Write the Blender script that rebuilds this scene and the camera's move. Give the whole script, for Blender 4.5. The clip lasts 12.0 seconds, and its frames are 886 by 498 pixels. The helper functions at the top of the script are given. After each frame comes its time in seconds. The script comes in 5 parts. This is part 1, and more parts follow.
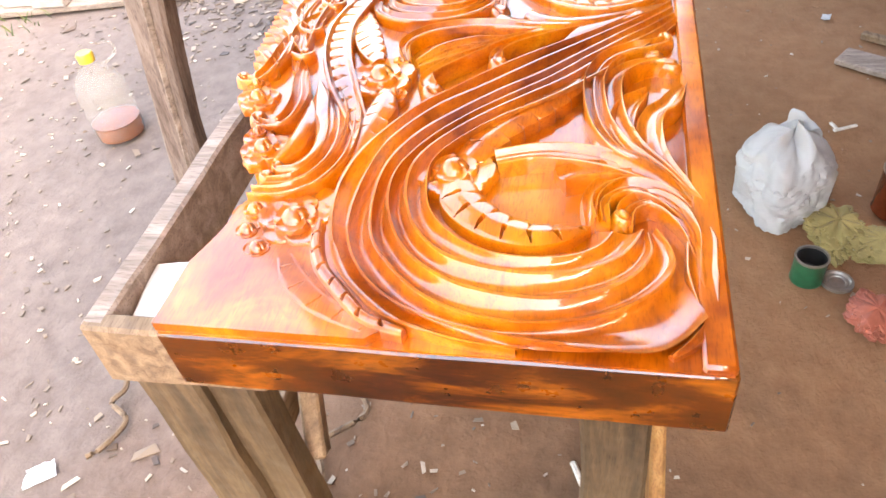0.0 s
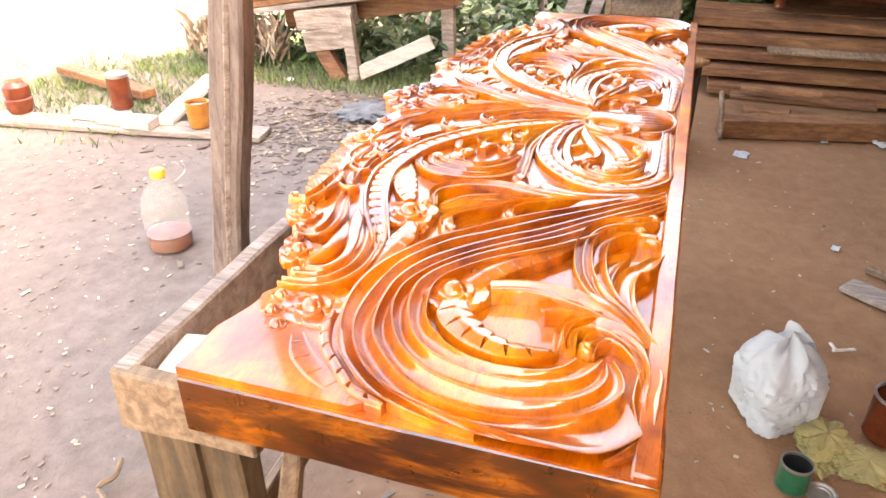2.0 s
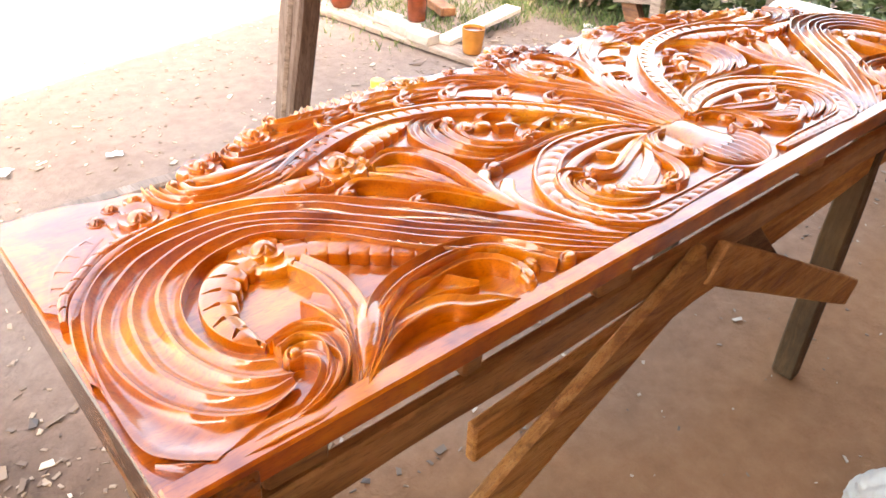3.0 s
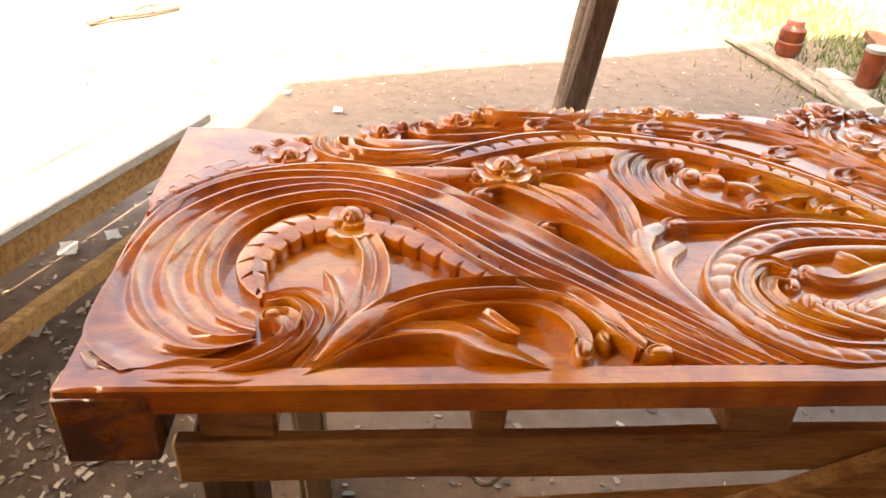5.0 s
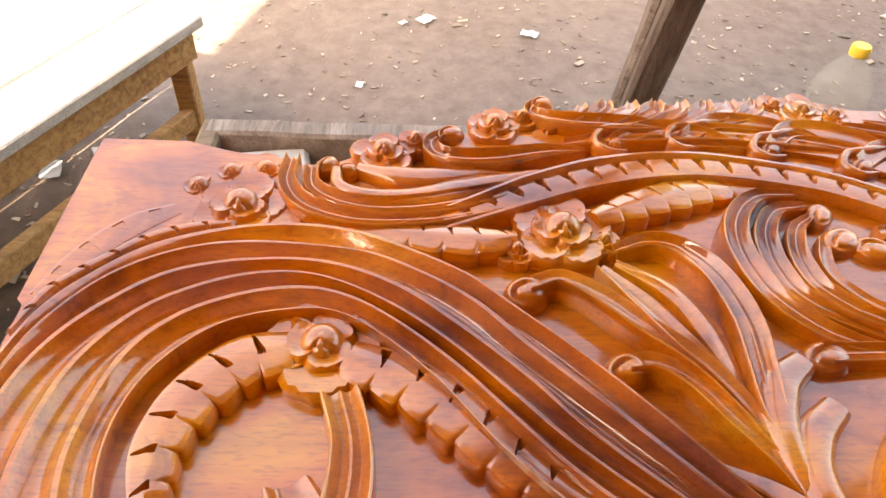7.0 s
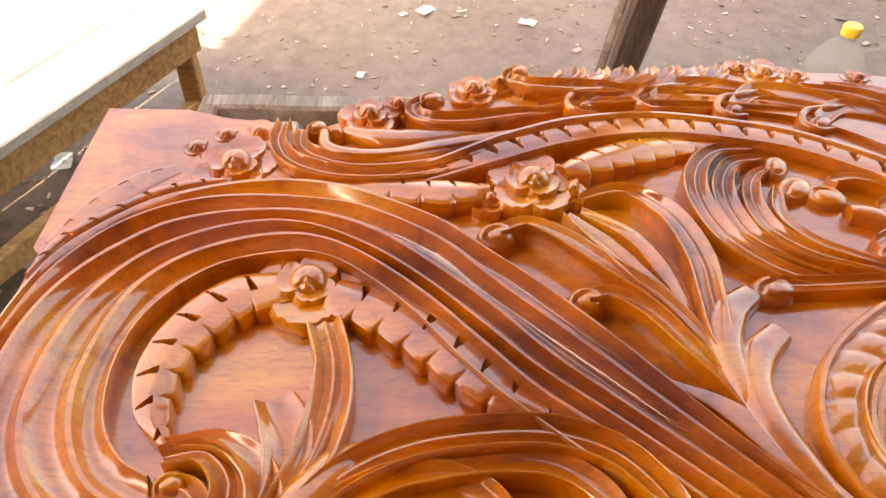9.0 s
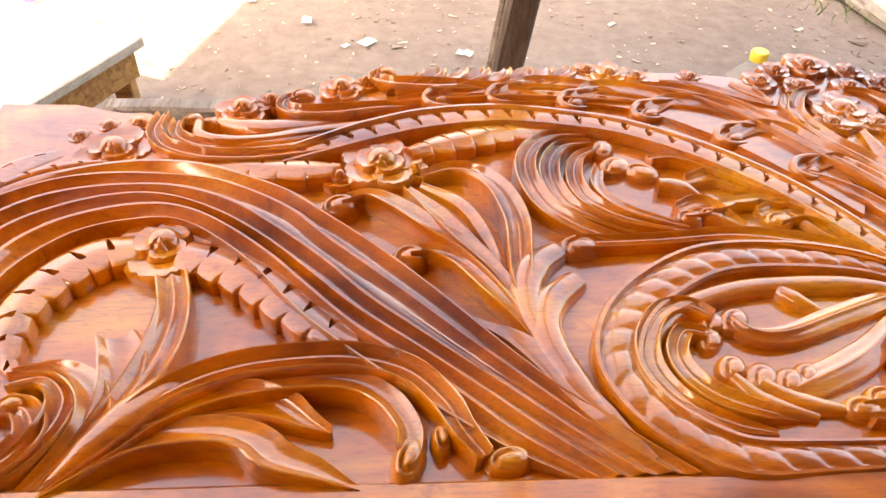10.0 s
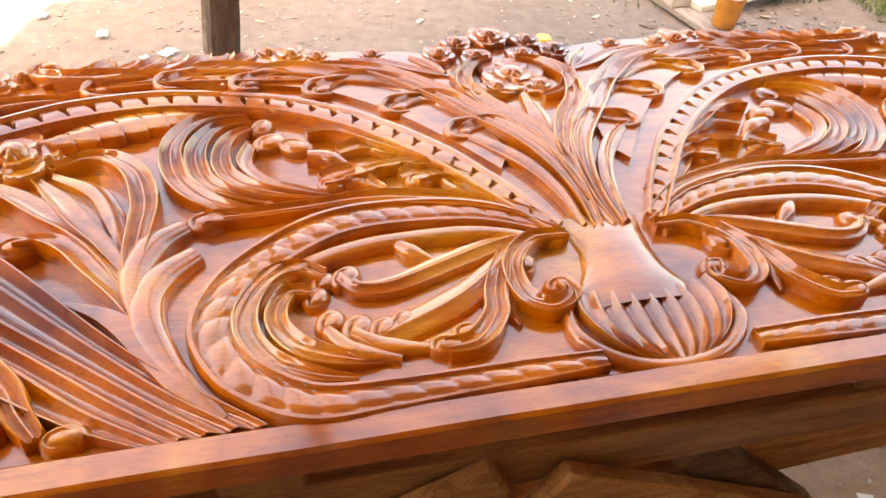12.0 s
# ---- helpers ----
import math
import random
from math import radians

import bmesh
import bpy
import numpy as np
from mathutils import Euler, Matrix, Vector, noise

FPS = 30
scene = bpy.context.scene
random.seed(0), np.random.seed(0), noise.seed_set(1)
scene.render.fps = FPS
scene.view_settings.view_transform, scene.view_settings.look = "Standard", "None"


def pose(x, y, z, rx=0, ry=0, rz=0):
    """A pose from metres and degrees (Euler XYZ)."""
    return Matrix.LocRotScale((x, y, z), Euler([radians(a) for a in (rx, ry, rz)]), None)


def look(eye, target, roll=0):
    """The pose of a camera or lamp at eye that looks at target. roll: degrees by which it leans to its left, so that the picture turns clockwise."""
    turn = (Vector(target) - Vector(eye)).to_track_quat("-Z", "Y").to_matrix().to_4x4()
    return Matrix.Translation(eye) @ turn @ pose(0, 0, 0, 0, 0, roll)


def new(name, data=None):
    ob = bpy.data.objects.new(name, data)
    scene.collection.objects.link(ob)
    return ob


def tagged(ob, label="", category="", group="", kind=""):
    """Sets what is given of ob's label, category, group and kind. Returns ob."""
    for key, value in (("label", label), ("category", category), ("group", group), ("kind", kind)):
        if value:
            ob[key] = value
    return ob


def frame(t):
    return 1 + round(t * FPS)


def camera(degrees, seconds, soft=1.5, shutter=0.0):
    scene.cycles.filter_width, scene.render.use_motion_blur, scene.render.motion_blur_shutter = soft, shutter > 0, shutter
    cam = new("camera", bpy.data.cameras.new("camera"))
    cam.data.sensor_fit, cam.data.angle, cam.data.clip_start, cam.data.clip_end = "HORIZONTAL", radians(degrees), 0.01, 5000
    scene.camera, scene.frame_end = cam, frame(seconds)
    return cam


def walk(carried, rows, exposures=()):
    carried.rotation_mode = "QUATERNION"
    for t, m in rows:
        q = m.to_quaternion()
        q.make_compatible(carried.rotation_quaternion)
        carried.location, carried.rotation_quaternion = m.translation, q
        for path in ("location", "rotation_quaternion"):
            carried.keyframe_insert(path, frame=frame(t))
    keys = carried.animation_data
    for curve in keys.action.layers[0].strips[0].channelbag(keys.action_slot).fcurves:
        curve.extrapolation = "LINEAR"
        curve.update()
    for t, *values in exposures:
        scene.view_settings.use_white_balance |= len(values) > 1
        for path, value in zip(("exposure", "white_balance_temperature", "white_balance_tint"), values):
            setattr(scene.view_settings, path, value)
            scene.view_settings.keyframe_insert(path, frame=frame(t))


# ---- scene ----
cam = camera(62.6, 12.0, soft=1.6)
PATH = [
    (0, (-0.356, 0.101, 1.346), (1.045, 0.529, -0.015), -9.1),
    (0.5, (-0.45, 0.103, 1.374), (1.135, 0.575, 0.25), -7.4),
    (0.8, (-0.476, 0.096, 1.383), (1.197, 0.532, 0.387), -5.9),
    (1, (-0.482, 0.102, 1.39), (1.246, 0.518, 0.473), -5.3),
    (1.2, (-0.503, 0.1, 1.398), (1.298, 0.474, 0.613), -4.6),
    (1.5, (-0.527, 0.101, 1.395), (1.257, 0.492, 0.58), -5.0),
    (1.8, (-0.512, 0.067, 1.388), (1.184, 0.55, 0.447), -3.4),
    (2, (-0.484, 0.038, 1.366), (1.178, 0.575, 0.392), 0.1),
    (2.2, (-0.431, -0.047, 1.366), (1.085, 0.685, 0.293), 0.8),
    (2.5, (-0.309, -0.222, 1.337), (1.144, 0.701, 0.32), 3.2),
    (2.7, (-0.219, -0.298, 1.371), (1.12, 0.74, 0.308), 3.8),
    (4.3, (0.249, -0.53, 1.344), (0.671, 1.128, 0.309), 1.5),
    (4.5, (0.255, -0.521, 1.337), (0.638, 1.158, 0.319), 1.1),
    (5, (0.259, -0.433, 1.31), (0.427, 1.228, 0.207), 3.6),
    (5.5, (0.264, -0.257, 1.307), (0.336, 1.255, 0.0), 3.8),
    (6, (0.251, -0.151, 1.309), (0.334, 1.324, -0.038), 4.8),
    (6.5, (0.266, -0.103, 1.304), (0.397, 1.323, -0.093), 4.0),
    (7, (0.288, -0.065, 1.305), (0.37, 1.356, -0.1), 3.8),
    (7.2, (0.301, -0.049, 1.305), (0.334, 1.372, -0.102), 3.5),
    (8.8, (0.302, -0.103, 1.31), (0.317, 1.313, -0.102), 2.4),
    (9, (0.314, -0.129, 1.312), (0.368, 1.288, -0.099), 2.1),
    (9.5, (0.373, -0.195, 1.315), (0.461, 1.261, -0.055), 3.7),
    (10, (0.428, -0.232, 1.321), (0.553, 1.255, -0.01), 3.0),
    (10.5, (0.483, -0.247, 1.322), (0.702, 1.243, 0.007), 2.9),
    (11, (0.539, -0.261, 1.321), (0.864, 1.22, 0.016), 3.4),
    (11.5, (0.6, -0.279, 1.315), (0.977, 1.192, 0.013), 4.8),
    (12, (0.654, -0.289, 1.311), (1.085, 1.168, 0.011), 4.8),
]
walk(cam, [(t, look(e, g, r)) for t, e, g, r in PATH],
     exposures=[(0, 4.0, 7600, 12), (1.0, 4.45, 7800, 12), (2.0, 4.0, 8000, 13), (2.7, 3.9, 8000, 13), (4.5, 3.1, 9900, 12), (5.0, 3.12, 9300, 12), (5.5, 3.15, 8700, 12), (7.0, 3.12, 8600, 12), (9.0, 3.12, 8800, 12), (10, 3.35, 8800, 12), (12, 3.42, 8800, 12)])

# ---- light: open sky and one high sun behind the shed ----
world = bpy.data.worlds.new("sky")
scene.world = world
world.use_nodes = True
SUN = Vector((-0.36, -0.90, 1.0)).normalized()
sky = world.node_tree.nodes.new("ShaderNodeTexSky")
sky.sky_type, sky.sun_disc = "NISHITA", False
sky.sun_elevation = math.asin(SUN.z)
sky.sun_rotation = math.atan2(SUN.x, SUN.y)
sky.air_density, sky.dust_density, sky.ozone_density = 1.3, 6.0, 1.0
bg = world.node_tree.nodes["Background"]
bg.inputs["Strength"].default_value = 0.15
world.node_tree.links.new(sky.outputs[0], bg.inputs["Color"])
sun = new("sun", bpy.data.lights.new("sun", "SUN"))
sun.data.energy, sun.data.angle, sun.data.color = 4.6, radians(0.6), (1.0, 0.95, 0.87)
sun.matrix_world = look(SUN * 30, (0, 0, 0))


# ---- materials ----
def nodes_of(name):
    m = bpy.data.materials.new(name)
    m.use_nodes = True
    nt = m.node_tree
    return m, nt, nt.nodes["Principled BSDF"]


def tex(nt, scale, stretch=(1, 1, 1), detail=6, rough=0.6, distort=0.0, kind="ShaderNodeTexNoise"):
    co = nt.nodes.new("ShaderNodeTexCoord")
    mp = nt.nodes.new("ShaderNodeMapping")
    mp.inputs["Scale"].default_value = stretch
    nt.links.new(co.outputs["Object"], mp.inputs["Vector"])
    n = nt.nodes.new(kind)
    n.inputs["Scale"].default_value = scale
    if kind == "ShaderNodeTexNoise":
        n.inputs["Detail"].default_value, n.inputs["Roughness"].default_value = detail, rough
        n.inputs["Distortion"].default_value = distort
    nt.links.new(mp.outputs[0], n.inputs["Vector"])
    return n.outputs[0]


def ramp(nt, fac, *stops):
    r = nt.nodes.new("ShaderNodeValToRGB")
    els = r.color_ramp.elements
    els[0].position, els[0].color = stops[0][0], (*stops[0][1], 1)
    els[1].position, els[1].color = stops[-1][0], (*stops[-1][1], 1)
    for p, c in stops[1:-1]:
        els.new(p).color = (*c, 1)
    nt.links.new(fac, r.inputs[0])
    return r.outputs[0]


def mix(nt, fac, a, b, mode="MIX"):
    m = nt.nodes.new("ShaderNodeMix")
    m.data_type, m.blend_type = "RGBA", mode
    for sock, v in ((m.inputs[0], fac), (m.inputs[6], a), (m.inputs[7], b)):
        if isinstance(v, (int, float)):
            sock.default_value = v
        elif isinstance(v, tuple):
            sock.default_value = (*v, 1)
        else:
            nt.links.new(v, sock)
    return m.outputs[2]


def bump(nt, bsdf, height, strength, dist):
    b = nt.nodes.new("ShaderNodeBump")
    b.inputs["Strength"].default_value, b.inputs["Distance"].default_value = strength, dist
    nt.links.new(height, b.inputs["Height"])
    nt.links.new(b.outputs[0], bsdf.inputs["Normal"])


def wood(name, dark, mid, light, rough, stretch=(1.5, 14, 14), scale=4.0, coat=0.0, bumps=0.3, blotch=0.35, vary=0.25):
    m, nt, p = nodes_of(name)
    grain = tex(nt, scale, stretch, 8, 0.62, 0.6)
    col = ramp(nt, grain, (0.36, dark), (0.5, mid), (0.64, light))
    pores = ramp(nt, tex(nt, scale * 9, stretch, 3, 0.5), (0.36, (0.45, 0.4, 0.35)), (0.46, (1.0, 1.0, 1.0)))
    col = mix(nt, 0.8, col, pores, "MULTIPLY")
    big = tex(nt, 2.3, (1, 1, 1), 3, 0.5)
    col = mix(nt, blotch, col, ramp(nt, big, (0.35, dark), (0.65, light)), "MIX")
    info = nt.nodes.new("ShaderNodeObjectInfo")
    shade = ramp(nt, info.outputs["Random"], (0.0, (1 - vary,) * 3), (1.0, (1.0, 1.0, 1.0)))
    col = mix(nt, 1.0, col, shade, "MULTIPLY")
    nt.links.new(col, p.inputs["Base Color"])
    rr = ramp(nt, tex(nt, 30, (1, 1, 1), 4), (0.3, (rough * 0.8,) * 3), (0.7, (min(1, rough * 1.25),) * 3))
    nt.links.new(rr, p.inputs["Roughness"])
    p.inputs["Coat Weight"].default_value, p.inputs["Coat Roughness"].default_value, p.inputs["Coat IOR"].default_value = coat, 0.13, 1.5 + 0.24 * coat
    p.inputs["Specular IOR Level"].default_value = 0.5 - 0.3 * coat
    bump(nt, p, grain, bumps, 0.002)
    return m


def lacquer(name, worn_lit_crests=True):
    """Glossy varnish over reddish wood: uneven stain, faint grain, crests worn and highlighted in colour."""
    m, nt, p = nodes_of(name)
    stain = tex(nt, 5.5, (1.0, 1.3, 1.0), 4, 0.55, 0.9)
    col = ramp(nt, stain, (0.30, (0.24, 0.034, 0.001)), (0.43, (0.52, 0.108, 0.002)), (0.55, (0.66, 0.168, 0.003)), (0.70, (0.72, 0.27, 0.010)))
    grain = tex(nt, 4.0, (2.0, 13, 13), 8, 0.62, 0.6)
    col = mix(nt, 0.55, col, ramp(nt, grain, (0.36, (0.55, 0.42, 0.34)), (0.6, (1.0, 1.0, 1.0))), "MULTIPLY")
    pores = ramp(nt, tex(nt, 38, (2.0, 12, 12), 3, 0.5), (0.36, (0.45, 0.34, 0.28)), (0.46, (1.0, 1.0, 1.0)))
    col = mix(nt, 0.35, col, pores, "MULTIPLY")
    smoke = ramp(nt, tex(nt, 13, (1, 1.4, 1), 5, 0.6, 1.2), (0.60, (1.0, 1.0, 1.0)), (0.74, (0.45, 0.32, 0.25)))
    col = mix(nt, 0.75, col, smoke, "MULTIPLY")
    # wear and bright crest highlights, both put into the colour of convex edges
    if worn_lit_crests:
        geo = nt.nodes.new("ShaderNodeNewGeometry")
        crest_mask = ramp(nt, geo.outputs["Pointiness"], (0.54, (0.0, 0.0, 0.0)), (0.62, (1.0, 1.0, 1.0)))
        col = mix(nt, mix(nt, 1.0, crest_mask, (0.55, 0.55, 0.55), "MULTIPLY"), col, (0.72, 0.36, 0.09))
    nt.links.new(col, p.inputs["Base Color"])
    p.inputs["Roughness"].default_value = 0.42
    p.inputs["Specular IOR Level"].default_value = 0.2
    cr = ramp(nt, tex(nt, 17, (1, 1, 1), 4), (0.35, (0.07,) * 3), (0.7, (0.20,) * 3))
    nt.links.new(cr, p.inputs["Coat Roughness"])
    p.inputs["Coat Weight"].default_value, p.inputs["Coat IOR"].default_value = 1.0, 1.74
    h = mix(nt, 0.5, grain, tex(nt, 60, (1, 1, 1), 4, 0.6))
    bump(nt, p, h, 0.22, 0.002)
    return m


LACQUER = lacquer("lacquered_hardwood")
LACQUER_FLAT = lacquer("lacquered_flat_hardwood", False)
LACQUER_END = wood("lacquered_end_grain", (0.010, 0.0015, 0.0005), (0.07, 0.012, 0.001), (0.42, 0.11, 0.006), 0.3, (4, 1.8, 7), 3.0, coat=1.0, bumps=0.1, blotch=0.3, vary=0.05)
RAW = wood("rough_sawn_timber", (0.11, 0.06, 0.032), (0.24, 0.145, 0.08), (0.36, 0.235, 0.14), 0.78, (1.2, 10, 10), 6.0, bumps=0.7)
# brighter, more orange version of the rough timber
WARMRAW = wood("warm_brown_timber", (0.24, 0.09, 0.028), (0.55, 0.25, 0.075), (0.70, 0.40, 0.15), 0.75, (1.2, 10, 10), 6.0, bumps=0.7)
RAW_UP = wood("weathered_post_timber", (0.085, 0.055, 0.042), (0.19, 0.13, 0.10), (0.29, 0.215, 0.175), 0.82, (10, 10, 1.0), 6.0, bumps=0.8)
STAINED = wood("varnish_stained_timber", (0.20, 0.078, 0.027), (0.48, 0.22, 0.075), (0.66, 0.37, 0.16), 0.45, (1.2, 10, 10), 5.0, bumps=0.5)
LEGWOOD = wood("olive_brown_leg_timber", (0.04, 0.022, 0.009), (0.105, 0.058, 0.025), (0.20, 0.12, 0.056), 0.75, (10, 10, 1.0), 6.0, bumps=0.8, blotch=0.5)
PLANK = wood("red_brown_plank", (0.11, 0.036, 0.014), (0.25, 0.095, 0.035), (0.39, 0.18, 0.07), 0.7, (8, 1.0, 8), 5.0, bumps=0.6)
GREYPLANK = wood("grey_weathered_plank", (0.16, 0.11, 0.08), (0.33, 0.24, 0.19), (0.5, 0.39, 0.32), 0.85, (8, 1.0, 8), 5.0, bumps=0.7)
CABINET = wood("varnished_cabinet_wood", (0.06, 0.009, 0.003), (0.145, 0.024, 0.006), (0.23, 0.05, 0.012), 0.3, (8, 1.2, 3), 4.0, coat=0.6, bumps=0.1)
BENCHTOP = wood("pale_bench_top", (0.48, 0.40, 0.32), (0.64, 0.55, 0.46), (0.74, 0.66, 0.56), 0.7, (8, 1.2, 8), 5.0, bumps=0.4)


def plain(name, col, rough, var=0.2, scale=25, metal=0.0, spec=0.5, bumps=0.2, bscale=40, trans=0.0, alpha=1.0):
    m, nt, p = nodes_of(name)
    c2 = tuple(v * (1 - var) for v in col)
    nt.links.new(ramp(nt, tex(nt, scale), (0.3, c2), (0.7, col)), p.inputs["Base Color"])
    p.inputs["Roughness"].default_value, p.inputs["Metallic"].default_value = rough, metal
    p.inputs["Specular IOR Level"].default_value = spec
    p.inputs["Transmission Weight"].default_value = trans
    p.inputs["Alpha"].default_value = alpha
    if bumps:
        bump(nt, p, tex(nt, bscale), bumps, 0.002)
    return m


PAPER = plain("crumpled_paper", (0.75, 0.74, 0.72), 0.8, 0.15)
BAG = plain("thin_white_plastic", (0.56, 0.55, 0.54), 0.3, 0.08, 18, bumps=0.12, bscale=22, trans=0.0, alpha=0.8)
YELLOWBAG = plain("cloudy_yellow_plastic", (0.62, 0.50, 0.20), 0.3, 0.35, 14, alpha=0.6)
REDBAG = plain("pink_red_plastic", (0.55, 0.15, 0.09), 0.35, 0.3, 16, alpha=0.8)
CLEAR = plain("clear_bottle_plastic", (0.62, 0.58, 0.50), 0.08, 0.1, 12, bumps=0.1, alpha=0.15)
VARNISH = plain("dark_varnish_liquid", (0.17, 0.035, 0.008), 0.15, 0.5, 20, bumps=0)
AMBER = plain("amber_varnish_liquid", (0.24, 0.05, 0.008), 0.15, 0.5, 20, bumps=0)
CAPYELLOW = plain("yellow_cap_plastic", (0.80, 0.52, 0.05), 0.4, 0.1)
GREENTIN = plain("green_painted_tin", (0.012, 0.11, 0.05), 0.3, 0.4, 30)
TINGREY = plain("dull_tin_metal", (0.42, 0.38, 0.33), 0.4, 0.4, 40, metal=0.8)
BROWNTIN = plain("varnish_coated_tin", (0.17, 0.035, 0.012), 0.2, 0.5, 18)
DARK = plain("dark_metal", (0.025, 0.022, 0.02), 0.5, 0.3)
BRASS = plain("old_brass", (0.55, 0.36, 0.12), 0.35, 0.3, metal=0.9)
GLASSDARK = plain("cabinet_glass", (0.02, 0.025, 0.03), 0.05, 0.2, bumps=0)
BRICKM = plain("grey_cement_block", (0.42, 0.36, 0.31), 0.9, 0.35, 20, bumps=0.8)
WHITEBLOCK = plain("whitish_offcut", (0.72, 0.66, 0.58), 0.8, 0.25, 14, bumps=0.6)
ASH = plain("wood_ash", (0.20, 0.19, 0.19), 0.95, 0.7, 14, bumps=0.8)
PURPLE = plain("purple_label", (0.30, 0.06, 0.42), 0.4, 0.2)
# pale so the unseen roof bounces light onto floor and varnish
ROOFM = plain("pale_bounce_roof_sheet", (0.50, 0.47, 0.47), 0.5, 0.45, 3, bumps=0.2)


def leafy(name, a, b, c):
    m, nt, p = nodes_of(name)
    g = nt.nodes.new("ShaderNodeNewGeometry")
    col = ramp(nt, g.outputs["Random Per Island"], (0.0, a), (0.5, b), (1.0, c))
    nt.links.new(col, p.inputs["Base Color"])
    p.inputs["Roughness"].default_value = 0.55
    p.inputs["Subsurface Weight"].default_value = 0.0
    return m


# sun and shade are put into the leaf colours: LEAF pale, its copy darker
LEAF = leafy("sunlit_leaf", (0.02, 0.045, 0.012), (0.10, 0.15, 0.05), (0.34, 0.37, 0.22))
DARKLEAF = leafy("shaded_leaf", (0.02, 0.05, 0.012), (0.05, 0.09, 0.02), (0.09, 0.14, 0.03))
GRASS = leafy("grass_blade", (0.04, 0.075, 0.018), (0.09, 0.14, 0.035), (0.20, 0.21, 0.08))
LITTER = leafy("dead_leaf", (0.05, 0.03, 0.02), (0.14, 0.085, 0.05), (0.34, 0.25, 0.17))
CHIP = leafy("wood_shaving", (0.10, 0.065, 0.04), (0.22, 0.15, 0.10), (0.48, 0.39, 0.30))


def dirt():
    m, nt, p = nodes_of("packed_earth")
    sep = nt.nodes.new("ShaderNodeSeparateXYZ")
    co = nt.nodes.new("ShaderNodeTexCoord")
    nt.links.new(co.outputs["Object"], sep.inputs[0])
    n1 = tex(nt, 1.3, (1, 1, 1), 5, 0.6)
    n2 = tex(nt, 14, (1, 1, 1), 8, 0.7)
    n3 = tex(nt, 90, (1, 1, 1), 4, 0.6)
    yard = mix(nt, 0.5, ramp(nt, n1, (0.3, (0.128, 0.093, 0.076)), (0.7, (0.197, 0.15, 0.126))), ramp(nt, n2, (0.3, (0.088, 0.061, 0.048)), (0.7, (0.236, 0.18, 0.152))))
    shed = mix(nt, 0.5, ramp(nt, n1, (0.3, (0.21, 0.10, 0.046)), (0.7, (0.32, 0.16, 0.079))), ramp(nt, n2, (0.3, (0.19, 0.09, 0.042)), (0.7, (0.35, 0.185, 0.098))))
    f = nt.nodes.new("ShaderNodeMapRange")
    f.inputs[1].default_value, f.inputs[2].default_value = 0.95, 1.7
    add = nt.nodes.new("ShaderNodeMath")
    add.operation = "MULTIPLY_ADD"
    nt.links.new(n1, add.inputs[0])
    add.inputs[1].default_value = 0.5
    west = nt.nodes.new("ShaderNodeMath")
    west.operation = "MINIMUM"
    nt.links.new(sep.outputs[0], west.inputs[0])
    west.inputs[1].default_value = 1.2
    slant = nt.nodes.new("ShaderNodeMath")
    slant.operation = "MULTIPLY_ADD"
    nt.links.new(west.outputs[0], slant.inputs[0])
    slant.inputs[1].default_value = 0.5
    nt.links.new(sep.outputs[1], slant.inputs[2])
    nt.links.new(slant.outputs[0], add.inputs[2])
    nt.links.new(add.outputs[0], f.inputs[0])
    # the bench's shade, with its darker soil, is put into the earth colour here
    shade_fade = nt.nodes.new("ShaderNodeMapRange")
    shade_fade.inputs[1].default_value, shade_fade.inputs[2].default_value = 0.55, 1.35
    reach = nt.nodes.new("ShaderNodeMath")
    reach.operation = "MULTIPLY_ADD"
    nt.links.new(n1, reach.inputs[0])
    reach.inputs[1].default_value = 1.2
    nt.links.new(sep.outputs[0], reach.inputs[2])
    nt.links.new(reach.outputs[0], shade_fade.inputs[0])
    shaded_dark_soil = ramp(nt, n2, (0.3, (0.036, 0.020, 0.012)), (0.7, (0.10, 0.058, 0.034)))
    shed = mix(nt, shade_fade.outputs[0], shaded_dark_soil, shed)
    nt.links.new(mix(nt, f.outputs[0], shed, yard), p.inputs["Base Color"])
    p.inputs["Roughness"].default_value = 0.92
    p.inputs["Specular IOR Level"].default_value = 0.25
    h = nt.nodes.new("ShaderNodeMath")
    h.operation = "MULTIPLY_ADD"
    nt.links.new(n3, h.inputs[0])
    h.inputs[1].default_value = 0.35
    nt.links.new(n2, h.inputs[2])
    bump(nt, p, h.outputs[0], 0.7, 0.012)
    return m


EARTH = dirt()


# ---- builders ----
def link(name, me, mat, parent, label="", sharp=40):
    me.materials.append(mat)
    if sharp:
        me.polygons.foreach_set("use_smooth", [True] * len(me.polygons))
        me.set_sharp_from_angle(angle=radians(sharp))
    ob = new(name, me)
    if parent is not None:
        ob.parent = parent
        if parent.type == "EMPTY":
            ob.matrix_parent_inverse = Matrix.Translation(-parent.location)
    if label:
        ob["label"] = label
    return ob


def part(name, src, mat, parent=None, label="", sharp=40):
    """One mesh object in world places: src is a bmesh or (verts, faces)."""
    me = bpy.data.meshes.new(name)
    if isinstance(src, tuple):
        me.from_pydata([tuple(map(float, v)) for v in src[0]], [], src[1])
    else:
        bmesh.ops.recalc_face_normals(src, faces=src.faces)
        src.to_mesh(me)
        src.free()
    me.update()
    return link(name, me, mat, parent, label, sharp)


def thing(name, base, label, category, group="", kind=""):
    ob = new(name)
    ob.location = base
    ob.empty_display_size = 0.05
    return tagged(ob, label, category, group, kind)


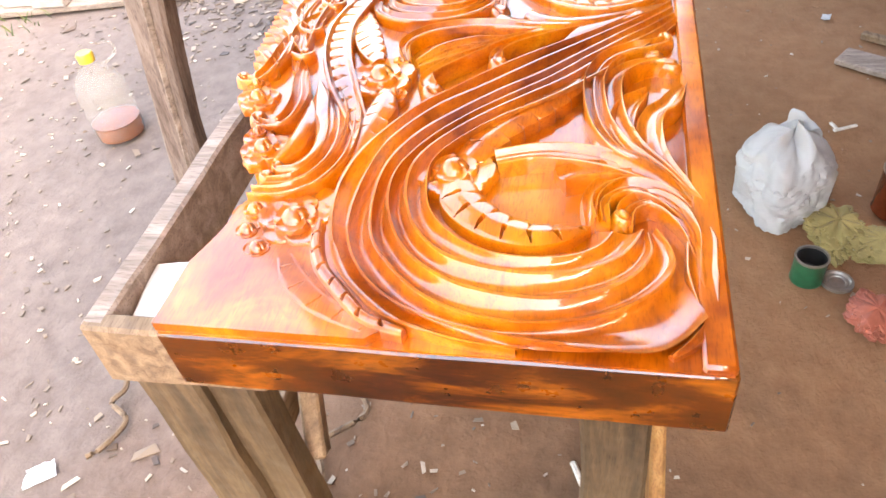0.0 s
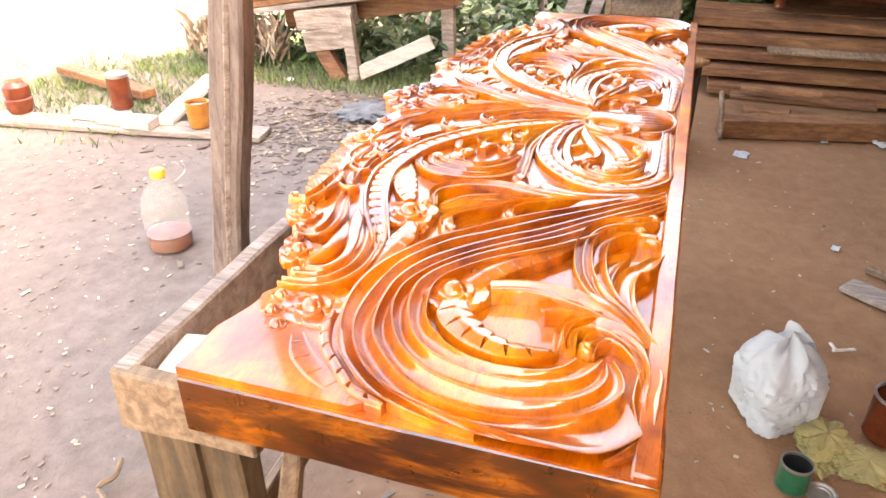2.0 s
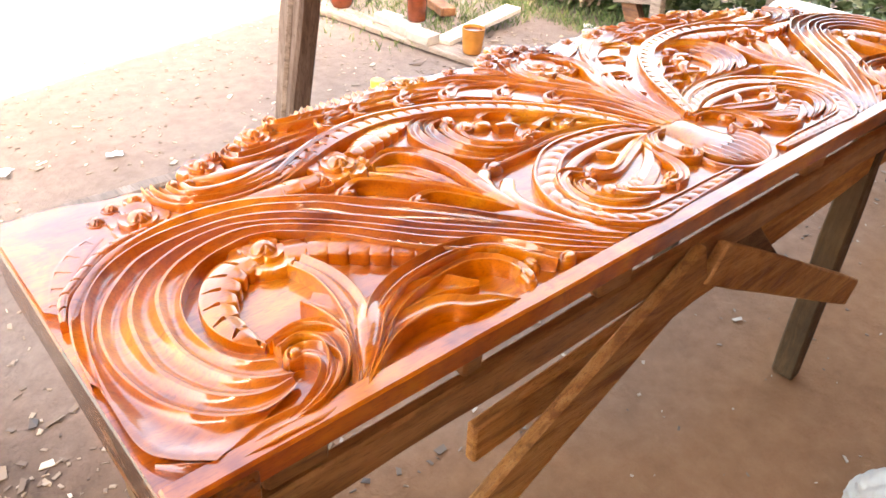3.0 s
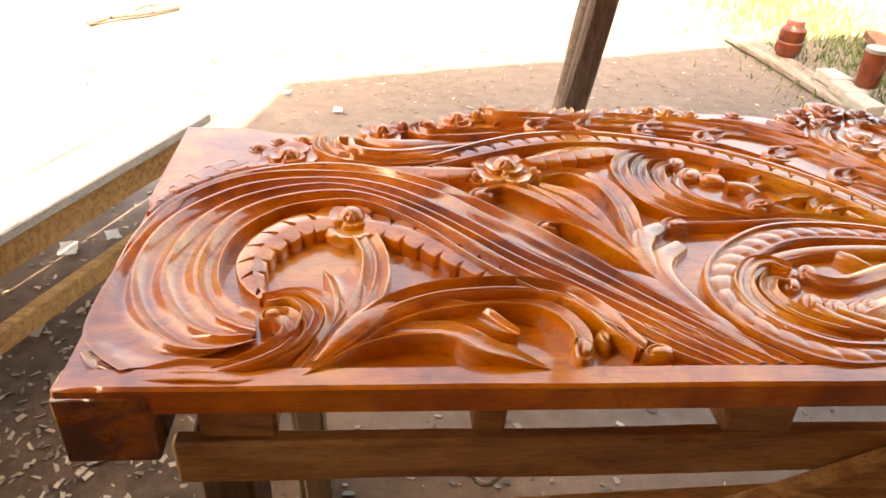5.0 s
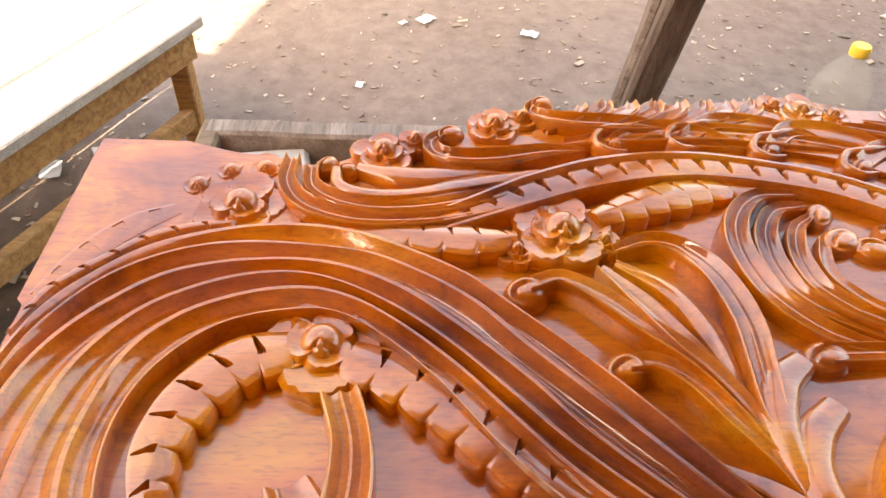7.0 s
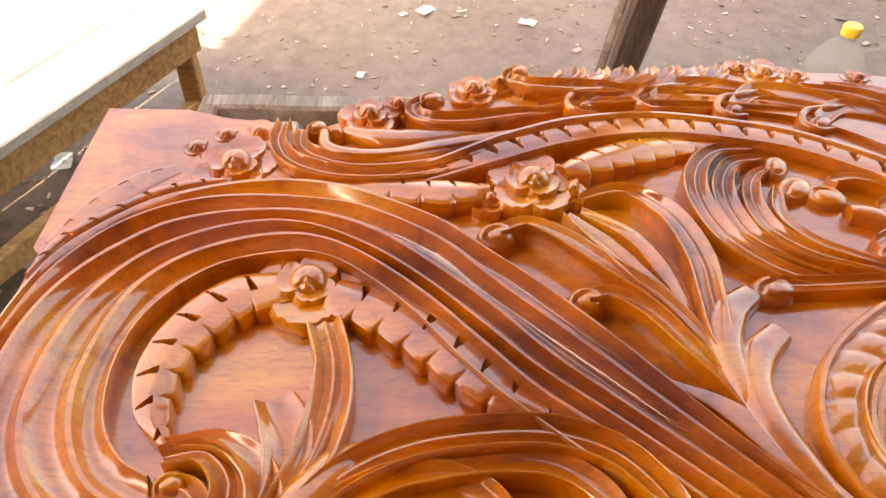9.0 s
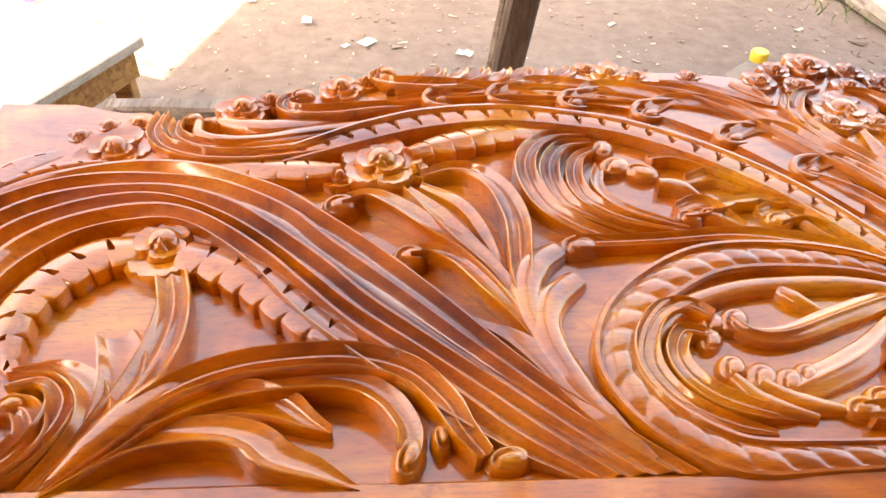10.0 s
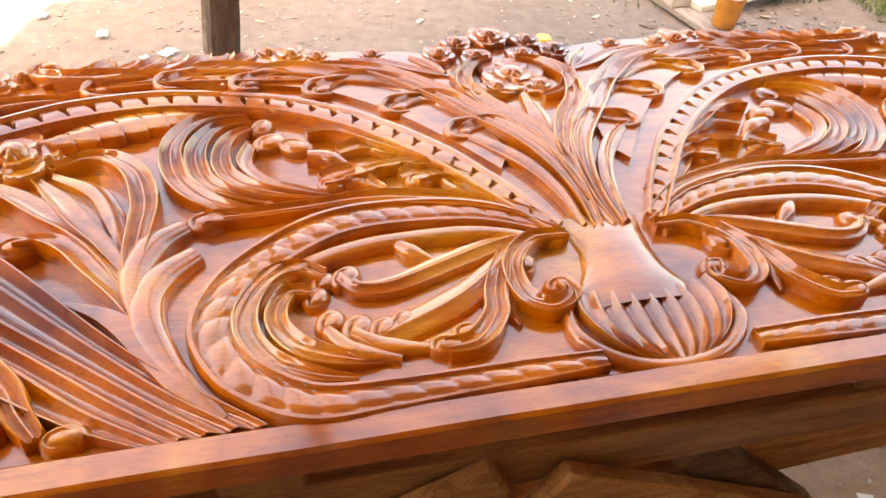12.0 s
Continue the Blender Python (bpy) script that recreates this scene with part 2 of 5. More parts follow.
def box(bm, size, m=None, bevel=0.004, wobble=0.0, seed=0, cuts=0):
    """A box of that size, centred, at the pose m, with worn edges; bm is new."""
    bmesh.ops.create_cube(bm, size=1.0)
    for v in bm.verts:
        v.co = Vector((v.co.x * size[0], v.co.y * size[1], v.co.z * size[2]))
    if bevel:
        bmesh.ops.bevel(bm, geom=bm.edges[:], offset=bevel, segments=1, affect="EDGES", clamp_overlap=True)
    if cuts:
        ax = max(range(3), key=lambda k: size[k])
        long = [e for e in bm.edges if abs((e.verts[0].co - e.verts[1].co)[ax]) > size[ax] * 0.8]
        bmesh.ops.subdivide_edges(bm, edges=long, cuts=cuts, use_grid_fill=True)
    for v in bm.verts:
        if wobble:
            q = v.co * 9 + Vector((seed * 3.1, seed * 1.7, seed))
            v.co += Vector(noise.noise_vector(q)) * wobble
        if m is not None:
            v.co = m @ v.co
    return bm


def beam(a, b, w, h, up=(0, 0, 1), bevel=0.004, wobble=0.003, seed=0, cuts=6):
    """A timber from a to b, w wide and h along up."""
    a, b = Vector(a), Vector(b)
    d = (b - a)
    x = d.normalized()
    y = Vector(up).cross(x).normalized()
    z = x.cross(y)
    m = Matrix((x, y, z)).transposed().to_4x4()
    m.translation = (a + b) / 2
    return box(bmesh.new(), (d.length, w, h), m, bevel, wobble, seed, cuts)


def lathe(profile, seg=28, at=(0, 0, 0), wob=0.0):
    vs, fs = [], []
    for i, (r, z) in enumerate(profile):
        for k in range(seg):
            a = 2 * math.pi * k / seg
            rr = r * (1 + wob * math.sin(3 * a + 5 * z))
            vs.append((at[0] + rr * math.cos(a), at[1] + rr * math.sin(a), at[2] + z))
    for i in range(len(profile) - 1):
        for k in range(seg):
            k2 = (k + 1) % seg
            fs.append((i * seg + k, i * seg + k2, (i + 1) * seg + k2, (i + 1) * seg + k))
    return vs, fs


def spline(pts, n):
    """n even places along a smooth curve through the points."""
    p = np.array(pts, float)
    p = np.vstack([2 * p[0] - p[1], p, 2 * p[-1] - p[-2]])
    out = []
    for i in range(1, len(p) - 2):
        t = np.linspace(0, 1, 24, endpoint=False)[:, None]
        a, b, c, d = p[i - 1], p[i], p[i + 1], p[i + 2]
        out.append(0.5 * (2 * b + (c - a) * t + (2 * a - 5 * b + 4 * c - d) * t * t + (3 * b - a - 3 * c + d) * t ** 3))
    q = np.vstack([*out, p[-2:-1]])
    s = np.r_[0, np.cumsum(np.linalg.norm(np.diff(q, axis=0), axis=1))]
    u = np.linspace(0, s[-1], n)
    return np.stack([np.interp(u, s, q[:, k]) for k in range(q.shape[1])], 1), s[-1]


def grid_faces(n, m, flip=False):
    i, j = np.meshgrid(np.arange(n - 1), np.arange(m - 1), indexing="ij")
    a = (i * m + j).ravel()
    f = np.stack([a, a + 1, a + m + 1, a + m], 1)
    return (f[:, ::-1] if flip else f).tolist()

# ---- ground ----
def make_ground():
    def axis(lo, hi):
        near = np.linspace(lo, hi, 150)
        return np.r_[-400, -120, -40, -18, near, 18, 40, 120, 400]
    xs, ys = axis(-3.5, 8), axis(-4, 8)
    n, m = len(xs), len(ys)
    vs = []
    for x in xs:
        for y in ys:
            z = 0.010 * noise.noise((x * 1.1, y * 1.1, 0)) + 0.006 * noise.noise((x * 5, y * 5, 3)) - 0.006
            far = max(0.0, x - 4.6) if y > 0.6 else 0.0
            vs.append((x, y, z + min(far, 6) * 0.10))
    g = part("ground", (vs, grid_faces(n, m, flip=True)), EARTH, sharp=180)
    tagged(g, "trodden bare earth yard, reddish brown under the shed", "ground", kind="structure")


make_ground()

# ---- the carved headboard, lying face up on its bench ----
H, L, XC, BACK = 0.89, 1.914, 0.957, 0.882
headboard = thing("carved_headboard", (XC, 0.25, 0.80), "carved hardwood headboard with glossy orange brown varnish lying on a bench", "headboard")

def depth_at(x):
    """The carving is bold in the end scrolls and lower towards the knot; x in mm on the first half."""
    x = np.minimum(np.asarray(x, float), 2 * XC * 1000 - np.asarray(x, float))
    return 0.68 - 0.24 * np.clip((x - 440) / 190, 0, 1)


GOUGE = [(-1, 0), (-0.97, 0.7), (-0.92, 0.95), (-0.84, 1), (-0.76, 0.96), (-0.6, 0.72), (-0.4, 0.60), (-0.2, 0.66), (-0.06, 0.78), (0.06, 0.78), (0.2, 0.66), (0.4, 0.60), (0.6, 0.72), (0.76, 0.96), (0.84, 1), (0.92, 0.95), (0.97, 0.7), (1, 0)]
KEEL = [(-1, 0), (-0.96, 0.5), (-0.85, 0.64), (-0.5, 0.70), (-0.2, 0.86), (-0.06, 0.98), (0.06, 0.98), (0.2, 0.86), (0.5, 0.70), (0.85, 0.64), (0.96, 0.5), (1, 0)]
ROUND = [(-1, 0), (-0.97, 0.45), (-0.85, 0.72), (-0.6, 0.9), (-0.25, 1), (0.25, 1), (0.6, 0.9), (0.85, 0.72), (0.97, 0.45), (1, 0)]
SLANT = [(-1, 0), (-0.98, 0.8), (-0.93, 0.97), (-0.86, 1), (-0.78, 0.96), (-0.6, 0.74), (-0.3, 0.58), (0.1, 0.52), (0.4, 0.56), (0.62, 0.68), (0.72, 0.70), (0.80, 0.60), (0.9, 0.46), (0.97, 0.3), (1, 0)]
TNALS = [(-u, h) for u, h in reversed(SLANT)]
DOME = [(-1, 0), (-0.95, 0.2), (-0.82, 0.5), (-0.6, 0.78), (-0.3, 0.95), (0, 1), (0.3, 0.95), (0.6, 0.78), (0.82, 0.5), (0.95, 0.2), (1, 0)]
SCALE = [(-1, 0), (-0.98, 0.62), (-0.92, 0.78), (-0.75, 0.86), (-0.4, 0.94), (-0.12, 1), (0.12, 1), (0.4, 0.94), (0.75, 0.86), (0.92, 0.78), (0.98, 0.62), (1, 0)]
FLAT = [(-1, 0), (-0.98, 0.8), (-0.92, 0.97), (-0.7, 1), (-0.35, 1), (0, 1), (0.35, 1), (0.7, 1), (0.92, 0.97), (0.98, 0.8), (1, 0)]


def sweep(pts, width, high, prof, mirror=False, n=0, relief=None, left=None, right=None, base=BACK, lean=0.0):
    """A carved strip along pts (mm): half widths and heights (mm) run along it; relief(s, u) adds mm."""
    c, length = spline(pts, 4)
    n = n or int(max(14, min(90, length / 3.2)))
    c, length = spline(pts, n)
    t = np.gradient(c, axis=0)
    t /= np.linalg.norm(t, axis=1)[:, None] + 1e-9
    nrm = np.stack([-t[:, 1], t[:, 0]], 1)
    s = np.linspace(0, 1, n)
    w = np.interp(s, np.linspace(0, 1, len(width)), width)
    h = np.interp(s, np.linspace(0, 1, len(high)), high)
    wl = w * (left(s * length) if left else 1)
    wr = w * (right(s * length) if right else 1)
    fine = []
    for (u0, h0), (u1, h1) in zip(prof, prof[1:]):
        k = 3 if relief is not None and abs(u1 - u0) > 0.15 else 1
        fine += [(u0 + (u1 - u0) * i / k, h0 + (h1 - h0) * i / k) for i in range(k)]
    fine.append(prof[-1])
    vs = np.zeros((n, len(fine), 3))
    for j, (u, hh) in enumerate(fine):
        ww = wl if u > 0 else wr
        vs[:, j, :2] = c + nrm * (u * ww)[:, None] + t * (lean * abs(u))
        add = np.array([relief(a * length, u) for a in s]) if relief is not None and abs(u) < 0.97 else 0
        vs[:, j, 2] = np.maximum(h * hh + add * (hh > 0.2), 0) * depth_at(vs[:, j, 0])
    vs[:, :, 0] = np.clip(vs[:, :, 0], 2, None)
    if mirror:
        vs[:, :, 0] = 2 * XC * 1000 - vs[:, :, 0]
    vs /= 1000
    vs[:, :, 2] += base
    m = len(fine)
    ends = [tuple(range(m)), tuple(range((n - 1) * m, n * m))]
    return [tuple(v) for v in vs.reshape(-1, 3)], grid_faces(n, m, flip=not mirror) + [ends[0] if mirror else ends[0][::-1], ends[1][::-1] if mirror else ends[1]]


def loft(curves, high, mirror=False, n=150, sub=14, depth=0.56):
    """Concave flutes between neighbouring crest lines (mm), with sharp crests."""
    rows = [spline(c, n)[0] for c in curves]
    s = np.linspace(0, 1, n)
    h = np.interp(s, np.linspace(0, 1, len(high)), high)
    cols = [np.c_[rows[0], np.zeros(n)]]
    for a, b in zip(rows, rows[1:]):
        for k in range(sub):
            f = k / sub
            cols.append(np.c_[a * (1 - f) + b * f, h * (1 - depth * math.sin(math.pi * min(1.0, max(0.0, (f - 0.07) / 0.86))) ** 0.9)])
    cols.append(np.c_[rows[-1], h])
    cols.append(np.c_[rows[-1], np.zeros(n)])
    vs = np.stack(cols, 1)
    vs[:, :, 2] *= depth_at(vs[:, :, 0])
    vs[:, :, 0] = np.clip(vs[:, :, 0], 2, None)
    if mirror:
        vs[:, :, 0] = 2 * XC * 1000 - vs[:, :, 0]
    vs /= 1000
    vs[:, :, 2] += BACK
    m = vs.shape[1]
    return [tuple(v) for v in vs.reshape(-1, 3)], grid_faces(n, m, flip=mirror)


def both(name, build, label=""):
    for mirror in (False, True):
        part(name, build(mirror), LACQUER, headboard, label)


def stroke(name, pts, width, high, prof=KEEL, pair=True, label="", **kw):
    if pair:
        both(name, lambda q: sweep(pts, width, high, prof, q, **kw), label)
    else:
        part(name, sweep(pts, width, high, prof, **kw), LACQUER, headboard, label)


def knob(r, top, squash=1.0, turn=0.0, bud=False):
    """A rolled leaf end: a low lobe with a crescent gouge; or a flower's bud with a cleft."""
    vs, fs = [], []
    rings, seg = 16, 36
    for i in range(rings + 1):
        rho = i / rings
        for k in range(seg):
            b = 2 * math.pi * k / seg
            lobe = 1 if bud else 1 + 0.22 * math.cos(b - 0.3) + 0.08 * math.cos(2 * b)
            lx, ly = rho * lobe * math.cos(b), rho * lobe * math.sin(b) * squash
            px = lx * math.cos(turn) - ly * math.sin(turn)
            py = lx * math.sin(turn) + ly * math.cos(turn)
            dome = max(0.0, 1 - rho ** (2.6 if bud else 3.4)) ** 0.55
            if bud:
                side = abs((b - 1.5 * math.pi + math.pi) % (2 * math.pi) - math.pi)
                cut = math.exp(-((side - 0.75 * rho) / 0.13) ** 2) * min(1.0, max(0.0, rho - 0.2) * 2.5) * 0.17
            else:
                arc = (0.5 + 0.5 * math.cos(b - 2.4)) ** 0.9
                cut = 0.34 * math.exp(-((rho - 0.52 + 0.22 * math.sin(b)) / 0.12) ** 2) * arc
            vs.append((px * r, py * r, max(0.0, top * (0.12 + 0.88 * dome) - top * cut)))
    for i in range(rings):
        for k in range(seg):
            k2 = (k + 1) % seg
            fs.append((i * seg + k, (i + 1) * seg + k, (i + 1) * seg + k2, i * seg + k2))
    o = len(vs)
    vs += [(v[0] * 1.03, v[1] * 1.03, 0) for v in vs[-seg:]]
    for k in range(seg):
        k2 = (k + 1) % seg
        fs.append((o - seg + k, o + k, o + k2, o - seg + k2))
    return vs, fs


def curl_end(x, y, r=13, top=36, squash=0.85, turn=0.0, pair=True):
    for mirror in (False, True)[:2 if pair else 1]:
        vs, fs = knob(r * 1.30, top * 0.74, squash, turn)
        sx = -1 if mirror else 1
        cx = 2 * XC * 1000 - x if mirror else x
        vs = [((cx + sx * a) / 1000, (y + b) / 1000, BACK + c * float(depth_at(x)) / 1000) for a, b, c in vs]
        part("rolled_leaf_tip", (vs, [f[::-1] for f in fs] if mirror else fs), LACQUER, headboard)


def petal(r, w, ang, lift, cup):
    """A broad rounded petal: hollow in the middle, rolled at the lip, with a wall down to the ground."""
    vs, n, m = [], 11, 11
    for i in range(n):
        s = i / (n - 1)
        wid = w * (0.45 + 0.55 * math.sin(math.pi * min(0.5, 0.8 * s))) * math.sqrt(max(0.015, 1 - max(0.0, (s - 0.45) / 0.56) ** 2))
        for j in range(m):
            u = j / (m - 1) * 2 - 1
            x, y = r * s * (1 - 0.06 * u * u), wid * u
            e = min(1.0, (u ** 4 + max(0.0, (s - 0.3) / 0.7) ** 4) ** 0.25)
            z = lift * (0.80 - 0.10 * s) + cup * 1.1 * e ** 2 - 1.5 * cup * max(0.0, (e - 0.82) / 0.18) ** 2
            vs.append((x * math.cos(ang) - y * math.sin(ang), x * math.sin(ang) + y * math.cos(ang), z))
    top = len(vs)
    vs += [(x * 0.97, y * 0.97, 0.0) for x, y, z in vs]
    fs = grid_faces(n, m)
    rim = [j for j in range(m)] + [i * m + m - 1 for i in range(1, n)] + [(n - 1) * m + j for j in range(m - 2, -1, -1)] + [i * m for i in range(n - 2, 0, -1)]
    for a, b in zip(rim, rim[1:] + rim[:1]):
        fs.append((a, a + top, b + top, b))
    return vs, fs


def rosette(x, y, r, petals=5, turn=0.4, high=26, pair=True):
    """A carved flower: broad outer petals, a cupped inner ring and a bud."""
    r, high = r * 1.14, high * 0.9
    for mirror in (False, True)[:2 if pair else 1]:
        cx = 2 * XC * 1000 - x if mirror else x
        vs, fs = knob(r * 0.40, high + 6, 1.0, bud=True)
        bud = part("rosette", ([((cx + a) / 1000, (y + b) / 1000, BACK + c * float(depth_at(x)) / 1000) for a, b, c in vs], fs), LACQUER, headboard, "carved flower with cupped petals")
        for ring, (cnt, rr, ww, up) in enumerate(((petals, r, r * (0.66 if petals < 5 else 0.54), high * 0.66), (3, r * 0.58, r * 0.44, high * 0.92))):
            for k in range(cnt):
                ang = turn + 2 * math.pi * (k + 0.5 * ring) / cnt
                ang = math.pi - ang if mirror else ang
                vs, fs = petal(rr * (1 + 0.07 * math.sin(3.1 * k + x)), ww, ang, up + 1.5 * (k % 2), high * 0.24)
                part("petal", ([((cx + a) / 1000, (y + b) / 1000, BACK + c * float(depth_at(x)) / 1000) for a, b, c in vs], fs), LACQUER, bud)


def lobes(step, low):
    """Rounded leaflets along one side."""
    def wide(s):
        ph = s / step % 1.0
        return low + (1.08 - low) * np.minimum(1.0, 1.5 * ph ** 0.8 * (1 - ph) ** 0.28)
    return wide


def scales(step, side, cut=None, deep=2.5):
    """Creases between the leaflets of one side, with chisel cuts on the other."""
    def rel(s, u):
        ph = (s / step) % 1.0
        crease = max(0.0, 1 - min(ph, 1 - ph) / 0.10) * max(0.0, min(1.0, (side * u - 0.55) * 3.0))
        return -deep * crease + (cut(s, u) if cut else 0.0)
    return rel


def wedges(step, size, lo, hi, deep):
    """Chisel nicks across a strip: tapering cuts every step mm between u = lo and hi."""
    def cut(s, u):
        if not lo <= u <= hi:
            return 0.0
        f = (u - lo) / (hi - lo)
        d = (s + 7 * f) % step
        return -deep * (1 - (d / (size * f + 0.01)) ** 3) if d < size * f else 0.0
    return cut


def twist(step, amp):
    return lambda s, u: amp * (abs(math.sin(math.pi * (s / step + 0.45 * u))) ** 0.6 - 1.0) * (abs(u) < 0.6)


# board with its wavy back edge
EDGE = [(0, 484), (82, 482), (104, 474), (150, 468), (190, 472), (232, 486), (262, 500), (300, 508), (350, 536), (385, 566), (420, 574), (470, 568), (520, 584),
        (575, 590), (640, 602), (690, 612), (740, 590), (790, 588), (836, 570), (880, 596), (915, 622), (957, 640)]


def make_board():
    pts, _ = spline(EDGE, 110)
    k = np.arange(110)
    pts[20:, 1] += 5 * np.abs(np.sin(k[20:] * 0.55)) - 8
    full = [tuple(p) for p in pts] + [(2 * XC * 1000 - x, y) for x, y in pts[-2::-1]]
    ring = [(0, 0)] + full + [(2 * XC * 1000, 0)]
    bm = bmesh.new()
    top = [bm.verts.new((x / 1000, y / 1000, BACK)) for x, y in ring]
    low = [bm.verts.new((x / 1000, y / 1000, H - 0.031)) for x, y in ring]
    bm.faces.new(top)
    bm.faces.new(low[::-1])
    for i in range(len(ring)):
        j = (i + 1) % len(ring)
        bm.faces.new((top[i], low[i], low[j], top[j]))
    part("board", bm, LACQUER_FLAT, headboard, "flat recessed ground between the carvings", sharp=50)


make_board()
part("border_strip", box(bmesh.new(), (L, 0.026, 0.022), pose(XC, 0.0105, H - 0.0115), 0.003, 0.0008, 2, 40), LACQUER_FLAT, headboard, "plain straight border along the lower edge")
for x0 in (0.0362, L - 0.0362):
    part("end_block", box(bmesh.new(), (0.076, 0.491, 0.072), pose(x0, 0.2410, 0.8435), 0.002, 0.0012, 5, 26), LACQUER_END, headboard, "thick end rail with dark flame-like grain")


def make_corner(mirror):
    ring = [(1, 486), (1, 290), (22, 272), (49, 308), (85, 338), (136, 356), (190, 372), (190, 420), (172, 462), (124, 472), (84, 484)]
    pts = np.vstack([[(1, 486)], spline(ring[1:], 80)[0], [(80, 486)], [(1, 486)]])
    if mirror:
        pts[:, 0] = 2 * XC * 1000 - pts[:, 0]
    bm = bmesh.new()
    top = [bm.verts.new((x / 1000, y / 1000, H + 0.002)) for x, y in pts[:-1]]
    low = [bm.verts.new((x / 1000, y / 1000, BACK)) for x, y in pts[:-1]]
    bm.faces.new(top)
    for i in range(len(top)):
        j = (i + 1) % len(top)
        bm.faces.new((top[i], low[i], low[j], top[j]))
    return bm


for q in (False, True):
    part("corner_plate", make_corner(q), LACQUER_FLAT, headboard, "smooth raised corner", sharp=50)

def make_back_ground(mirror):
    low = spline([(330, 452), (401, 484), (484, 502), (595, 508), (702, 494), (780, 440), (840, 368), (884, 300)], 50)[0]
    top = spline([(900, 330), (880, 470), (862, 560), (790, 580), (740, 582), (690, 602), (640, 592), (575, 582), (520, 574), (470, 558), (420, 562), (385, 554), (345, 524), (322, 490)], 60)[0]
    pts = np.vstack([low, top])
    if mirror:
        pts[:, 0] = 2 * XC * 1000 - pts[:, 0]
    bm = bmesh.new()
    up = [bm.verts.new((x / 1000, y / 1000, BACK + 0.006)) for x, y in pts]
    dn = [bm.verts.new((x / 1000, y / 1000, BACK - 0.002)) for x, y in pts]
    bm.faces.new(up)
    for i in range(len(up)):
        j = (i + 1) % len(up)
        bm.faces.new((up[i], dn[i], dn[j], up[j]))
    return bm


for q in (False, True):
    part("back_ground", make_back_ground(q), LACQUER_FLAT, headboard, "raised ground under the crest leaves", sharp=50)

# the great fluted band that sweeps from the end scroll to the border
FLUTES = [
    [(2, 165), (6, 220), (22, 276), (49, 312), (85, 342), (136, 360), (190, 366), (242, 358), (289, 337), (333, 311), (366, 280), (411, 238), (460, 187), (544, 96), (633, 25)],
    [(49, 17), (23, 37), (7, 60), (4, 100), (8, 160), (19, 228), (33, 267), (63, 306), (105, 332), (156, 342), (239, 337), (284, 320), (332, 289), (370, 248), (423, 197), (543, 81), (613, 26)],
    [(152, 55), (130, 44), (103, 40), (78, 51), (53, 74), (35, 106), (24, 155), (27, 204), (43, 246), (73, 282), (109, 309), (163, 322), (221, 322), (275, 301), (321, 265), (367, 222), (417, 169), (541, 66), (594, 25)],
    [(146, 62), (117, 60), (86, 76), (63, 108), (52, 155), (62, 222), (92, 270), (133, 297), (178, 310), (222, 307), (271, 283), (316, 248), (357, 207), (397, 167), (462, 114), (525, 62), (576, 24)],
    [(150, 66), (130, 74), (107, 90), (88, 124), (81, 170), (93, 232), (121, 268), (163, 289), (205, 296), (240, 289), (275, 268), (319, 230), (358, 188), (397, 148), (462, 97), (508, 57), (562, 22)],
    [(145, 94), (124, 106), (107, 133), (102, 175), (110, 213), (130, 243), (159, 265), (199, 275), (232, 274), (266, 254), (306, 217), (341, 174), (374, 140), (440, 85), (500, 44), (550, 20)],
]
both("fluted_band", lambda q: loft(FLUTES, [14, 22, 26, 32, 36, 36, 34, 30, 26, 14], q), "broad fluted band with sharp crests")
stroke("scroll_leaf", [(50, 14), (100, 18), (150, 16), (186, 22)], [6, 14, 14, 4], [8, 16, 14, 6], GOUGE)
stroke("scroll_leaf", [(10, 46), (26, 30), (52, 16)], [3, 7, 3], [10, 16, 8], KEEL)

# the scroll's eye and the leaves that spring from it
stroke("scroll_leaf", [(152, 82), (172, 80), (184, 60), (174, 40), (150, 26), (120, 20)], [7, 11, 12, 11, 8, 3], [22, 30, 30, 26, 20, 10], GOUGE)
stroke("scroll_leaf", [(154, 102), (180, 104), (198, 84), (195, 58), (178, 36), (152, 20)], [7, 10, 12, 12, 10, 4], [28, 34, 34, 32, 24, 12], GOUGE)
stroke("scroll_leaf", [(150, 114), (187, 114), (213, 97), (222, 70), (212, 44), (188, 20)], [5, 10, 13, 13, 11, 4], [26, 34, 36, 34, 26, 12], SLANT)
curl_end(160, 84, 9, 36, 0.9, 0.6)
stroke("flower_stem", [(242, 212), (252, 176), (253, 141), (246, 106), (232, 75), (214, 46), (194, 18)], [14, 14, 16, 16, 12, 8, 3], [28, 30, 30, 29, 26, 20, 10], GOUGE)
stroke("cut_leaf", [(217, 146), (229, 122), (232, 97), (227, 72), (212, 44)], [16, 20, 17, 11, 4], [33, 33, 30, 24, 14], SLANT)
stroke("hooked_leaf", [(290, 112), (268, 104), (247, 80), (226, 54), (200, 24)], [6, 15, 16, 11, 3], [14, 26, 30, 26, 10], ROUND)
stroke("long_leaf", [(194, 16), (234, 56), (264, 88), (303, 108), (348, 117), (396, 118), (435, 105), (460, 80), (472, 57), (486, 36)], [3, 8, 11, 13, 13, 13, 13, 13, 12, 8], [10, 22, 30, 34, 36, 36, 36, 36, 34, 30], GOUGE)
stroke("long_leaf", [(192, 14), (235, 48), (265, 74), (304, 92), (349, 100), (392, 99), (420, 84), (436, 60), (437, 42)], [3, 7, 10, 13, 14, 14, 14, 13, 10], [10, 20, 27, 32, 34, 36, 36, 36, 32], SLANT)
curl_end(434, 34, 13, 36, 0.7, 1.2)
